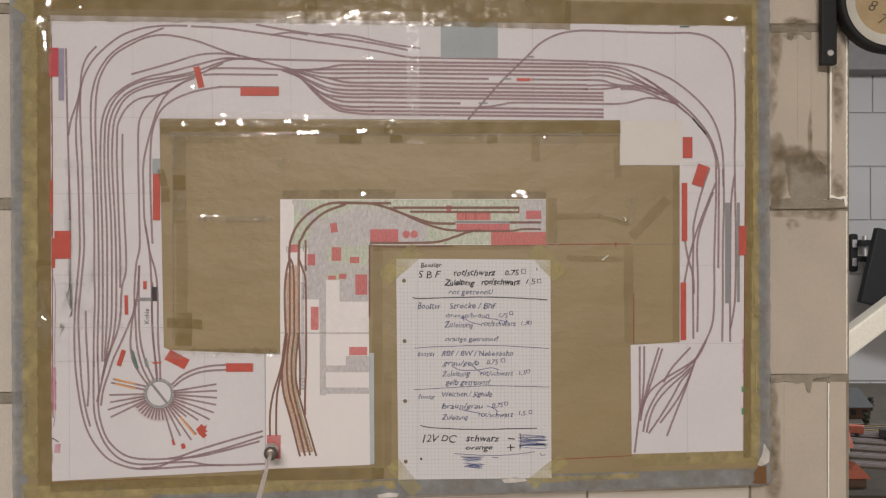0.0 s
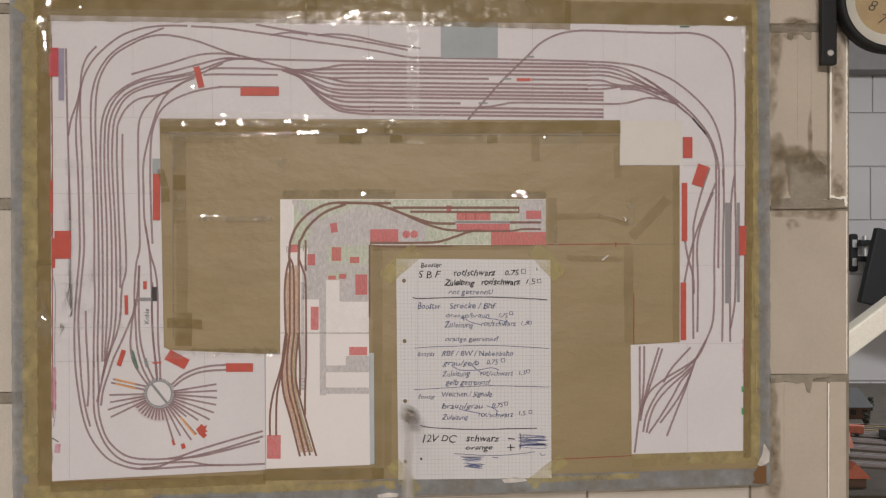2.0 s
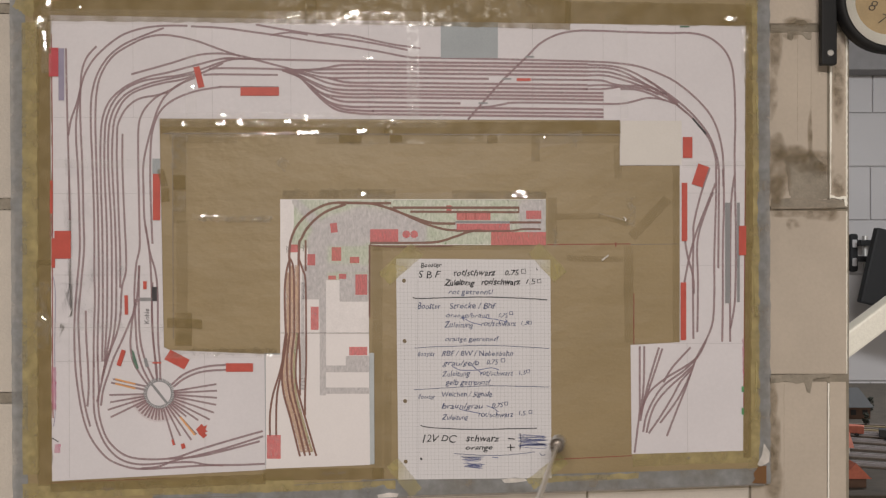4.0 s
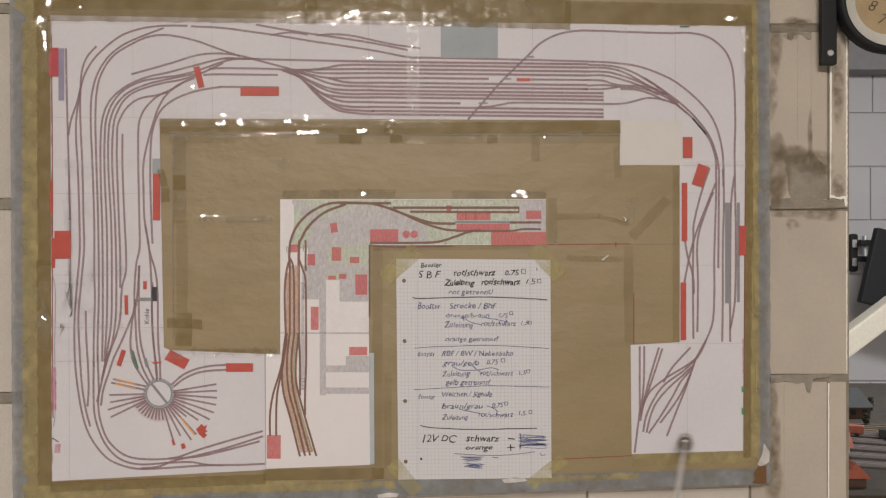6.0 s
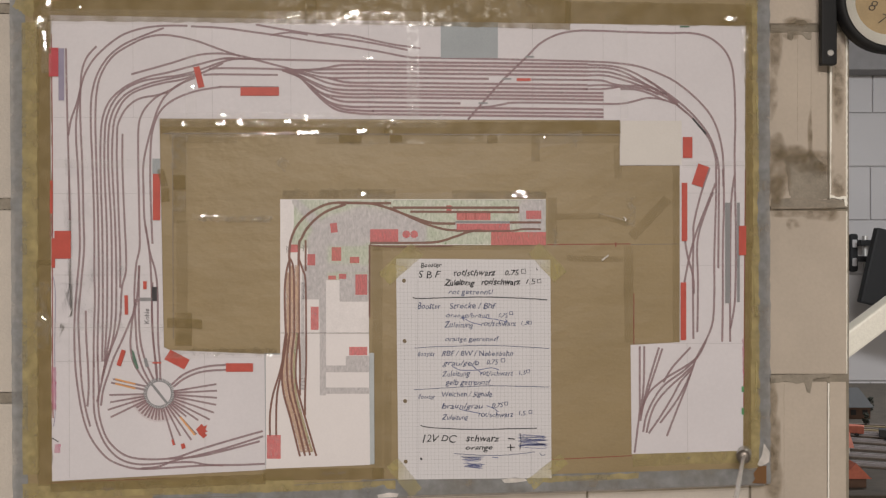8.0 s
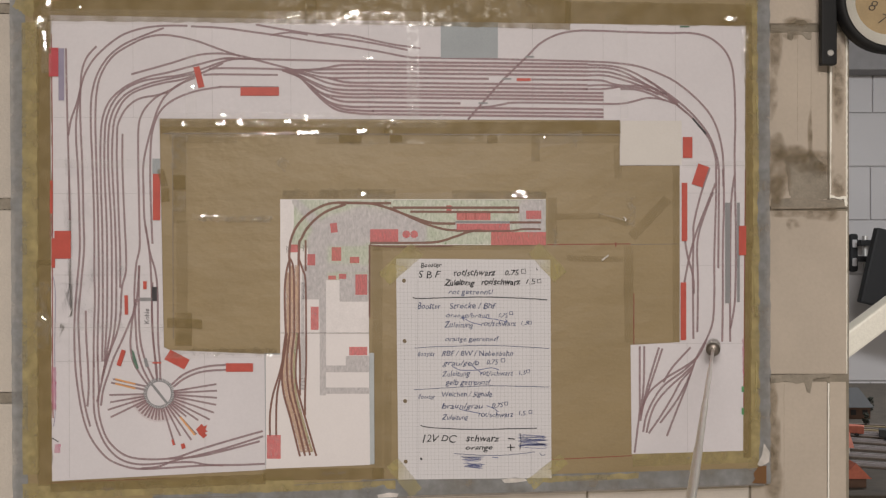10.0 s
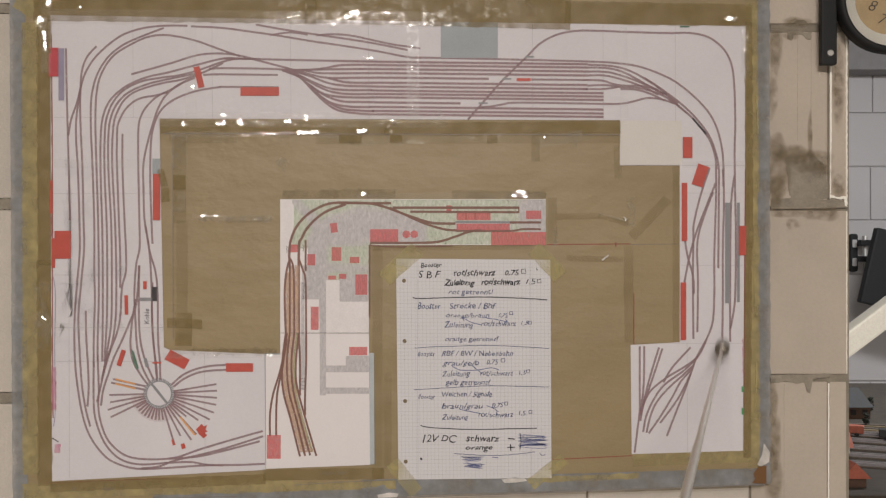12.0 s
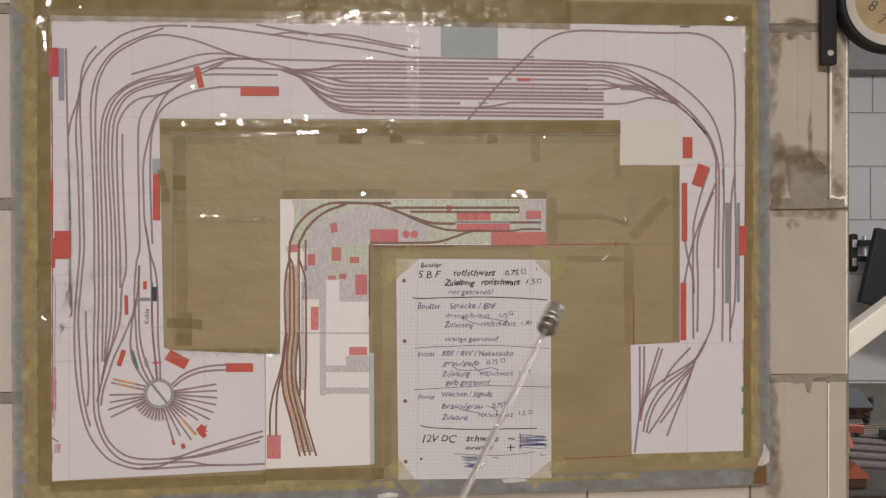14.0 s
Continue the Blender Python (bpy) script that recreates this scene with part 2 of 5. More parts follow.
def block_wall():
    """The wall behind the board: mortar core, with the blocks that show round the board."""
    core = tagged(new("wall_north", mesh_of(box(-3, 0.556, 0.0175, 0.19, 0, 2.5), "wall_north", MORTAR)),
                  "unplastered wall of sand-coloured aerated concrete blocks with grey mortar", "wall", kind="structure")

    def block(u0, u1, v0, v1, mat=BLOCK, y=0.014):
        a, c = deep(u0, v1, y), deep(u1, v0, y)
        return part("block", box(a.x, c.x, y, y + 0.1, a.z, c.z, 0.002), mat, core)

    for v0, v1 in ((-300, 6), (24, 351), (372, 695), (715, 1010)):
        block(-420, 120, v0, v1, BLOCK_W)
    # the upper and lower corner blocks have a rebated end; near-white strips paint the light on its arris
    edge = material("painted_lit_edge", (0.93, 0.90, 0.81), 0.35, spots=0.05)
    # score lines, cracks and the mortar hole are flat strips coloured as shade
    groove = material("groove_shade", (0.30, 0.255, 0.205), 0.95)
    for v0, v1 in ((-260, 42), (56, 366), (676, 990)):
        block(1330, 1465, v0, v1)
        block(1469, 1499, v0, v1 - 2, BLOCK, 0.0165)
        if v0 > 600:
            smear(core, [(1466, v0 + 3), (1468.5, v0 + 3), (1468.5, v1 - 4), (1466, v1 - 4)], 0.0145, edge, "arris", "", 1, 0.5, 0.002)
    block(1330, 1500, 373, 663)
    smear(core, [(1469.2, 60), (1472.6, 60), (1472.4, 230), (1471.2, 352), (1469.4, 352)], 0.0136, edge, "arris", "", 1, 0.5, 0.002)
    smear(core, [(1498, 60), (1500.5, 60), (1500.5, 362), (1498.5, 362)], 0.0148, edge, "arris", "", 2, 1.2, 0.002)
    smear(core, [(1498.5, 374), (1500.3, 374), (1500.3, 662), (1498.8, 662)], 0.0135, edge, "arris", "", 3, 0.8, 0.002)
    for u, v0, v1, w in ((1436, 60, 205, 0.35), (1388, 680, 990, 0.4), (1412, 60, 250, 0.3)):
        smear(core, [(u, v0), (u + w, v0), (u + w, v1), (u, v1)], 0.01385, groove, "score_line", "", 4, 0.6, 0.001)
    damp = stain("damp_stain", (0.235, 0.175, 0.10), 0.72, 70, 0.15, 0.75, fade=True)
    damp2 = stain("faint_stain", (0.23, 0.17, 0.10), 0.7, 70, 0.32, 0.75, fade=True)
    cement = material("rough_cement", (0.31, 0.272, 0.22), 0.95, spots=0.35, scale=45, grain=0.1, bump=1.0, bump_scale=110)
    # broken lower corner of the upper block, patched with cement
    smear(core, [(1388, 276), (1440, 272), (1462, 296), (1466, 352), (1400, 352)], 0.0137, cement, "cement_patch", "grey cement repair patch", 6, 3.5)
    smear(core, [(1365, 352), (1420, 350), (1498, 356), (1500, 368), (1365, 370)], 0.0132, cement, "mortar_bead", "", 8, 2.2)
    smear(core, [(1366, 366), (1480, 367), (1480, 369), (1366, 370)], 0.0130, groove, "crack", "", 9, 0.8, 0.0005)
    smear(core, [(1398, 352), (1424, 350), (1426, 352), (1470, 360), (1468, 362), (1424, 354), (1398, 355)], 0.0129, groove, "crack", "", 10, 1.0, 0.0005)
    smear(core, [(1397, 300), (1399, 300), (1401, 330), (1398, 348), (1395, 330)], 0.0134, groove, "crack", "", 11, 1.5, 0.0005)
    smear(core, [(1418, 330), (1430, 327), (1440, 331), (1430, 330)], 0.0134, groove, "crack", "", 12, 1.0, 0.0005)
    smear(core, [(1364, 43), (1498, 43), (1498, 56), (1364, 58)], 0.0135, MORTAR, "mortar_bead", "", 13, 1.5)
    smear(core, [(1395, 54), (1412, 55), (1425, 58), (1438, 56), (1436, 70), (1428, 69), (1420, 61), (1406, 62), (1402, 72), (1394, 68)], 0.0130, cement, "mortar_drip", "", 14, 1.5)
    smear(core, [(1403, 42), (1410, 36), (1425, 35), (1432, 43)], 0.0132, cement, "mortar_drip", "", 15, 1.2)
    smear(core, [(1367, 52), (1380, 51), (1372, 55)], 0.0129, groove, "mortar_hole", "", 17, 0.6, 0.0004)
    smear(core, [(1364, 664), (1472, 662), (1472, 667), (1440, 671), (1434, 697), (1429, 694), (1424, 678), (1410, 680), (1390, 675), (1364, 680)], 0.0132, cement, "mortar_drip", "grey mortar run over the joint", 18, 1.6)
    # damp and dirt: middle, half width, half height, how strong
    for k, (u, v, ru, rv, m) in enumerate(((1374, 78, 13, 26, damp), (1372, 112, 8, 20, damp2), (1368, 172, 8, 42, damp2), (1374, 262, 15, 24, damp), (1378, 308, 20, 36, damp),
                                           (1372, 340, 16, 26, damp), (1404, 272, 30, 13, damp), (1434, 284, 34, 18, damp), (1458, 300, 16, 20, damp2), (1434.5, 238, 4, 42, damp),
                                           (1412, 40, 22, 9, damp), (1400, 60, 14, 8, damp2), (1368, 716, 9, 34, damp), (1371, 776, 11, 44, damp), (1370, 846, 13, 44, damp),
                                           (1404, 396, 11, 10, damp2), (1458, 378, 30, 12, damp2), (1398, 378, 34, 7, damp2))):
        ring = []
        for j in range(28):
            a = 2 * math.pi * j / 28
            w = 1 + 0.35 * noise.noise((math.cos(a) * 1.3, math.sin(a) * 1.3, k * 3.7))
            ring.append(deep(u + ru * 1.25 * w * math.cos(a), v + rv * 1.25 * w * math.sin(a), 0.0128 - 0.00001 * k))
        part("damp_stain", faded(ring), m, core)
    for k, (u, v, ru, rv) in enumerate(((1484, 150, 12, 90), (1484, 330, 14, 24))):
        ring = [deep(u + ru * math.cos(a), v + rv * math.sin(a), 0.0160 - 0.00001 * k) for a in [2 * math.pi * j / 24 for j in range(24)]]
        part("damp_stain", faded(ring), damp2, core)
    # broken chips along the arris, in the same painted-light white
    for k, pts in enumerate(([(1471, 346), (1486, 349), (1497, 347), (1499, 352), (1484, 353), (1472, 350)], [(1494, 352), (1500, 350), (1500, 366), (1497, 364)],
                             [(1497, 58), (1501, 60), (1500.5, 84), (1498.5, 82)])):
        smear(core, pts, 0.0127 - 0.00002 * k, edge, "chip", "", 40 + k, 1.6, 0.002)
    for v0, v1, k in ((352, 371, 24), (696, 714, 25), (7, 23, 26)):
        smear(core, [(-20, v0), (60, v0), (60, v1), (-20, v1)], 0.0138, cement, "mortar_bead", "", k, 2.0)
    block(130, 1038, 690, 1100, BLOCK_W, 0.013)
    block(1041, 1326, 690, 1100, BLOCK_W, 0.013)
    return core


block_wall()

# ---- inks and films ----
RAIL = ink("track_print", (0.275, 0.165, 0.178), 0.60)
BED = ink("pink_print", (0.60, 0.37, 0.38), 0.16)
RAIL_B = ink("brown_felt_pen", (0.23, 0.105, 0.08), 0.8, spots=0.25, scale=90)
RED = ink("red_print", (0.48, 0.072, 0.050), 1.0, 0.2)
RED_D = ink("deep_red_print", (0.46, 0.055, 0.07), 1.0, 0.15)
RED_P = stain("red_pencil", (0.70, 0.15, 0.15), 0.86, 520, -0.25, 0.75, (1, 1, 0.25))
GREEN_P = stain("green_pencil", (0.38, 0.52, 0.27), 0.62, 380, 0.0, 0.95, (1, 1, 0.45))
GREY_P = stain("grey_pencil", (0.37, 0.355, 0.375), 0.54, 380, -0.1, 1.0, (1, 1, 0.45))
GREY_I = ink("grey_print", (0.25, 0.25, 0.26), 0.9)
GREY_L = ink("pale_grey_print", (0.33, 0.36, 0.38), 0.85)
VIOLET = ink("violet_print", (0.27, 0.24, 0.33), 1.0)
ORANGE = ink("orange_print", (0.75, 0.36, 0.12), 0.8)
GREEN_D = ink("dark_green_print", (0.09, 0.17, 0.12), 0.9)
GREEN_M = ink("green_print", (0.08, 0.28, 0.12), 0.9)
BLACK_I = ink("black_print", (0.035, 0.03, 0.035), 0.95)
PEN_BK = ink("black_felt_pen", (0.03, 0.03, 0.035), 0.95, 0.3, 300)
PEN_BL = ink("blue_ballpoint", (0.05, 0.07, 0.17), 0.92, 0.3, 300)
PEN_SC = ink("blue_scribble", (0.12, 0.15, 0.36), 0.75, 0.4, 400)
PENCIL = ink("pencil", (0.25, 0.22, 0.21), 0.7)
TAN = stain("tan_pencil", (0.60, 0.40, 0.28), 0.85, 300, 0.05, 0.65, (1, 1, 0.2))
SEAM = ink("paper_seam", (0.34, 0.30, 0.31), 0.2)
RULE = ink("ruled_lines", (0.40, 0.38, 0.45), 0.2)
RED_LINE = ink("red_pen", (0.30, 0.055, 0.04), 0.75)
HOLE = ink("punched_hole", (0.16, 0.115, 0.06))
CLEAR = film_material("clear_tape", (0.7, 0.66, 0.62), 0.06, 0.014, 0.07, 0.15)
# extra glossy, only for the scraps that make the glints
CLEAR_C = film_material("glint_film", (0.75, 0.7, 0.64), 0.08, 0.26, 0.04, 0.20)
CLEAR_L = film_material("clear_tape_over_paper", (0.8, 0.78, 0.76), 0.08, 0.010, 0.22)
BROWN = film_material("brown_packing_tape", (0.262, 0.193, 0.085), 0.42, 0.004, 0.10, 0.10)
OLIVE = film_material("old_brown_tape", (0.235, 0.174, 0.074), 0.14, 0.012, 0.2)
CREAM = film_material("masking_tape", (0.40, 0.33, 0.165), 0.6, 0.012, 0.35)
CREAM_T = film_material("thin_masking_tape", (0.50, 0.43, 0.20), 0.36, 0.015, 0.35)
GREYF = film_material("grey_cloth_tape_film", (0.245, 0.248, 0.25), 0.95, 0.03, 0.3)
TORN = film_material("torn_white_paper", (0.66, 0.62, 0.58), 0.98, 0.02, 0.5)


# ---- drawing helpers ----
def spline(points, step=4.0, closed=False):
    """A smooth line through the points (Catmull-Rom)."""
    p = [Vector(q) for q in points]
    if len(p) == 2:
        return p
    out = []
    for i in range(len(p) - 1):
        a, b, c, d = p[max(i - 1, 0)], p[i], p[i + 1], p[min(i + 2, len(p) - 1)]
        n = max(2, int((c - b).length / step))
        for k in range(n):
            t = k / n
            out.append(0.5 * (2 * b + (c - a) * t + (2 * a - 5 * b + 4 * c - d) * t * t + (3 * b - 3 * c + d - a) * t ** 3))
    out.append(p[-1])
    return out


LEVEL = [0]


def level(base):
    """Each mark lies a hair above the one before."""
    LEVEL[0] = (LEVEL[0] + 1) % 120
    return base - LEVEL[0] * 5e-6


def ribbon(line, width, y, bm=None, wobble=0.0):
    bm = bm or bmesh.new()
    left, right = [], []
    for i, q in enumerate(line):
        d = (line[min(i + 1, len(line) - 1)] - line[max(i - 1, 0)]).normalized()
        n = Vector((-d.y, d.x)) * width / 2
        if wobble:
            q = q + Vector((noise.noise((q.x * 0.11, q.y * 0.11, 3)), noise.noise((q.x * 0.11, q.y * 0.11, 9)))) * wobble
        left.append(bm.verts.new((gx(q.x + n.x), y, gz(q.y + n.y))))
        right.append(bm.verts.new((gx(q.x - n.x), y, gz(q.y - n.y))))
    for i in range(len(line) - 1):
        bm.faces.new((left[i], right[i], right[i + 1], left[i + 1]))
    bmesh.ops.recalc_face_normals(bm, faces=bm.faces[:])
    return bm


PLAN_Y, BRANCH_Y, NOTE_Y = -0.00135, -0.00175, -0.00175


def track(parent, points, mat=None, width=3.7, y=PLAN_Y, name="track_line"):
    return part(name, ribbon(spline(points), width, level(y)), mat or RAIL, parent)


def patch(parent, points, mat, y=PLAN_Y - 0.0007, name="building_mark", label=""):
    return part(name, leaf(points, level(y)), mat, parent, label)


def rect(u0, v0, u1, v1, turn=0):
    c, h = Vector(((u0 + u1) / 2, (v0 + v1) / 2)), Vector(((u1 - u0) / 2, (v1 - v0) / 2))
    a = radians(turn)
    return [(c.x + x * h.x * math.cos(a) - w * h.y * math.sin(a), c.y + x * h.x * math.sin(a) + w * h.y * math.cos(a))
            for x, w in ((-1, -1), (1, -1), (1, 1), (-1, 1))]


def tape(parent, a, b, width, mat, y, name="tape", wrinkle=0.0004, ragged=1.2, seed=0, cell=3.0, label="", tilt=(0, 0)):
    """A strip of adhesive tape from a to b with fine wrinkles and slightly uneven edges."""
    a, b = Vector(a), Vector(b)
    d = (b - a).normalized()
    n = Vector((-d.y, d.x))
    nl, nw = max(2, int((b - a).length / cell)), max(2, int(width / cell))
    bm = bmesh.new()
    grid = []
    for i in range(nl + 1):
        row = []
        for j in range(nw + 1):
            q = a + d * ((b - a).length * i / nl) + n * width * (j / nw - 0.5)
            if j in (0, nw):
                q += n * ragged * noise.noise((q.x * 0.06, q.y * 0.06, seed + 5))
            if i in (0, nl):
                q += d * ragged * 1.6 * noise.noise((q.x * 0.3, q.y * 0.3, seed + 8))
            calm = 0.35 + 1.3 * max(0, noise.noise((q.x * 0.016, q.y * 0.03, seed + 11)) + 0.05)
            r = 0.8 * noise.noise((q.x * 0.02, q.y * 0.05, seed)) + calm * (0.5 * noise.noise((q.x * 0.11, q.y * 0.15, seed + 3))
                + 0.35 * noise.noise((q.x * 0.33, q.y * 0.33, seed + 4)))
            # tilt leans a glint scrap so that it mirrors the lamp at the eye
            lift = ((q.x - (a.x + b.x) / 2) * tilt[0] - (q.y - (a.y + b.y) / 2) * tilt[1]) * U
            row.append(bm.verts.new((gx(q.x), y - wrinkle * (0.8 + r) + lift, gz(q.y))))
        grid.append(row)
    for i in range(nl):
        for j in range(nw):
            bm.faces.new((grid[i][j], grid[i][j + 1], grid[i + 1][j + 1], grid[i + 1][j]))
    bmesh.ops.recalc_face_normals(bm, faces=bm.faces[:])
    return part(name, bm, mat, parent, label, smooth=True)


def lettering(parent, text, u0, u1, v, height, mat, y=NOTE_Y, shear=0.25, rough=0.8, thin=-0.012, turn=0.0, name="writing"):
    """Words from u0 to u1 on the base line v, with capitals of that height, a little unsteady as by hand."""
    cu = bpy.data.curves.new("letters", "FONT")
    cu.body, cu.shear, cu.offset, cu.resolution_u = text, shear, thin, 3
    tmp = bpy.data.objects.new("letters", cu)
    me = bpy.data.meshes.new_from_object(tmp)
    bpy.data.objects.remove(tmp)
    co = np.array([v.co[:] for v in me.vertices])
    wide = co[:, 0].max() - co[:, 0].min()
    sx, sz = (u1 - u0) / wide, height / 0.7
    x0, yy = co[:, 0].min(), level(y)
    ca, sa = math.cos(radians(turn)), math.sin(radians(turn))
    if rough:
        # each stroke island gets its own small turn, slant, size and lift
        root = list(range(len(me.vertices)))

        def find(a):
            while root[a] != a:
                root[a] = root[root[a]]
                a = root[a]
            return a

        for e in me.edges:
            root[find(e.vertices[0])] = find(e.vertices[1])
        ids = np.array([find(a) for a in range(len(root))])
        rng = random.Random(int(u0 * 7 + v * 13))
        for key in sorted(set(ids.tolist())):
            pick = ids == key
            mid = co[pick].mean(axis=0)
            turn_by, lean_by, size_by = rng.uniform(-0.12, 0.12), rng.uniform(-0.12, 0.12), rng.uniform(0.90, 1.10)
            d = (co[pick] - mid) * size_by
            dx, dz = d[:, 0] * rng.uniform(0.86, 1.05) + d[:, 1] * lean_by, d[:, 1]
            co[pick, 0] = mid[0] + dx * math.cos(turn_by) - dz * math.sin(turn_by)
            co[pick, 1] = mid[1] + dx * math.sin(turn_by) + dz * math.cos(turn_by) + rng.uniform(-0.05, 0.05)
    for i, vert in enumerate(me.vertices):
        x, z = (co[i, 0] - x0) * sx, co[i, 1] * sz
        if rough:
            x += rough * 1.2 * noise.noise((x * 0.13 + u0, z * 0.2, v))
            z += rough * 2.0 * noise.noise((x * 0.10 + u0, z * 0.12, v + 7))
        vert.co = (gx(u0 + x * ca - z * sa), yy, gz(v - x * sa - z * ca))
    me.materials.append(mat)
    ob = new(name, me)
    ob.parent = parent
    return ob


# ---- board ----
board = thing("backing_board", "brown kraft-paper board edged with old tape on a wall", "board")
part("kraft_sheet", slab([(36, -60), (1352, -60), (1356, 856), (40, 896)], 0.0, 0.012), KRAFT, board)


def board_tapes():
    # grey cloth tape round the edge
    tape(board, (30, -70), (36, 890), 28, GREYF, -0.0006, "grey_tape", 0.0003, 1.2, 1)
    tape(board, (1351, -70), (1353, 856), 22, GREYF, -0.0006, "grey_tape", 0.0003, 2.0, 2)
    tape(board, (640, 865), (1352, 844), 31, GREYF, -0.0007, "grey_tape", 0.0003, 1.0, 3)
    tape(board, (270, 887), (720, 874), 24, GREYF, -0.0006, "grey_tape", 0.0003, 1.5, 4)
    # old masking tape beside it
    tape(board, (54, 40), (55, 840), 30, CREAM, -0.0009, "masking_tape", 0.0004, 1.2, 5)
    tape(board, (38, 22), (62, -20), 40, CREAM, -0.0011, "masking_tape", 0.0004, 2.5, 6)
    tape(board, (1329, -60), (1334, 340), 20, CREAM, -0.0009, "masking_tape", 0.0003, 2.0, 7)
    tape(board, (1333, 320), (1336, 760), 17, CREAM, -0.0009, "masking_tape", 0.0006, 3.0, 8)
    tape(board, (1335, 730), (1334, 826), 20, CREAM, -0.0013, "masking_tape", 0.0004, 2.0, 9)
    tape(board, (40, 870), (520, 858), 25, CREAM, -0.0008, "masking_tape", 0.0004, 2.0, 10)
    tape(board, (500, 862), (700, 858), 16, CREAM, -0.0008, "masking_tape", 0.0003, 2.0, 11)
    tape(board, (960, 849), (1130, 842), 10, CREAM, -0.0009, "masking_tape", 0.0003, 2.0, 12)
    tape(board, (1120, 815), (1330, 808), 22, CREAM, -0.0008, "masking_tape", 0.0003, 2.0, 13)
    tape(board, (700, 884), (1352, 861), 10, OLIVE, -0.0010, "edge_tape", 0.0003, 0.8, 14)
    # brown packing tape over the rim of the plan
    tape(board, (60, 12), (560, 18), 50, BROWN, -0.0020, "packing_tape", 0.0003, 2.0, 15)
    tape(board, (540, 14), (1010, 26), 54, BROWN, -0.0021, "packing_tape", 0.0003, 2.0, 16)
    tape(board, (1000, 22), (1330, 28), 40, BROWN, -0.0020, "packing_tape", 0.0003, 2.0, 17)
    tape(board, (78, 30), (80, 470), 26, BROWN, -0.0018, "packing_tape", 0.0007, 2.0, 18)
    tape(board, (78, 460), (80, 860), 26, BROWN, -0.0019, "packing_tape", 0.0006, 2.0, 19)
    tape(board, (1324, 40), (1326, 440), 14, BROWN, -0.0018, "packing_tape", 0.0007, 1.6, 20)
    tape(board, (1324, 430), (1322, 810), 13, BROWN, -0.0019, "packing_tape", 0.0005, 1.6, 21)
    tape(board, (90, 862), (470, 848), 18, BROWN, -0.0019, "packing_tape", 0.0005, 1.6, 22)
    tape(board, (465, 841), (680, 838), 20, BROWN, -0.0010, "packing_tape", 0.0004, 1.6, 23)
    tape(board, (284, 225), (690, 226), 24, BROWN, -0.0021, "packing_tape", 0.0005, 1.2, 24)
    tape(board, (680, 227), (1098, 225), 22, BROWN, -0.0020, "packing_tape", 0.0005, 1.2, 25)
    tape(board, (560, 247), (1098, 245), 17, OLIVE, -0.0019, "packing_tape", 0.0004, 1.2, 26)
    tape(board, (300, 246), (420, 246), 15, OLIVE, -0.0019, "packing_tape", 0.0004, 1.2, 27)
    for k, (a, b, w) in enumerate((((306, 323), (329, 323), 26), ((284, 300), (292, 330), 12), ((286, 345), (300, 345), 26), ((296, 571), (358, 574), 17),
                                   ((325, 554), (325, 612), 30), ((862, 246), (880, 246), 16), ((690, 246), (712, 246), 14), ((600, 246), (640, 247), 14))):
        tape(board, a, b, w, BROWN, -0.0023 - 0.00002 * k, "tape_piece", 0.0003, 1.0, 130 + k)
    # seams and patches inside
    for k, (a, b, w) in enumerate((((318, 236), (318, 395), 22), ((322, 390), (322, 556), 20),
                                   ((948, 232), (948, 286), 15), ((1094, 258), (1094, 316), 15),
                                   ((985, 384), (1062, 382), 11), ((1060, 381), (1112, 396), 11), ((1118, 420), (1182, 352), 18),
                                   ((1003, 457), (1102, 460), 10), ((1112, 436), (1114, 606), 17), ((668, 440), (668, 850), 18),
                                   ((686, 660), (686, 830), 14), ((500, 345), (700, 342), 15), ((800, 343), (966, 346), 13),
                                   ((978, 350), (978, 430), 16), ((620, 254), (660, 254), 9), ((330, 624), (490, 622), 10),
                                   ((1196, 290), (1196, 606), 11), ((400, 390), (470, 388), 10), ((660, 440), (940, 437), 9))):
        tape(board, a, b, w, OLIVE, -0.0004 - 0.00002 * k, "seam_tape", 0.0003, 1.2, 40 + k)
    # clear film, flat along the rims
    tape(board, (280, 212), (790, 214), 26, CLEAR, -0.0030, "clear_tape", 0.0004, 1.5, 70, 2.0)
    tape(board, (300, 238), (600, 240), 10, CLEAR, -0.0032, "clear_tape", 0.0006, 1.0, 170, 2.0)
    tape(board, (86, 30), (800, 36), 26, CLEAR, -0.0031, "clear_tape", 0.0003, 1.5, 71, 2.0)
    tape(board, (83, 12), (84, 130), 18, CLEAR, -0.0034, "clear_tape", 0.0012, 1.5, 72, 2.0)
    tape(board, (1316, 45), (1318, 130), 14, CLEAR, -0.0034, "clear_tape", 0.0010, 1.5, 73, 2.0)
    tape(board, (620, 350), (960, 348), 14, CLEAR, -0.0030, "clear_tape", 0.0008, 1.5, 74, 2.0)
    tape(board, (290, 630), (500, 628), 10, CLEAR, -0.0030, "clear_tape", 0.0008, 1.5, 75, 2.0)
    tape(board, (340, 384), (480, 388), 12, CLEAR, -0.0028, "clear_tape", 0.0008, 1.5, 76, 2.0)
    tape(board, (950, 255), (1030, 240), 20, CLEAR, -0.0028, "clear_tape", 0.0006, 1.5, 77)
    tape(board, (75, 565), (110, 590), 26, CLEAR, -0.0030, "clear_tape", 0.0006, 1.5, 78)
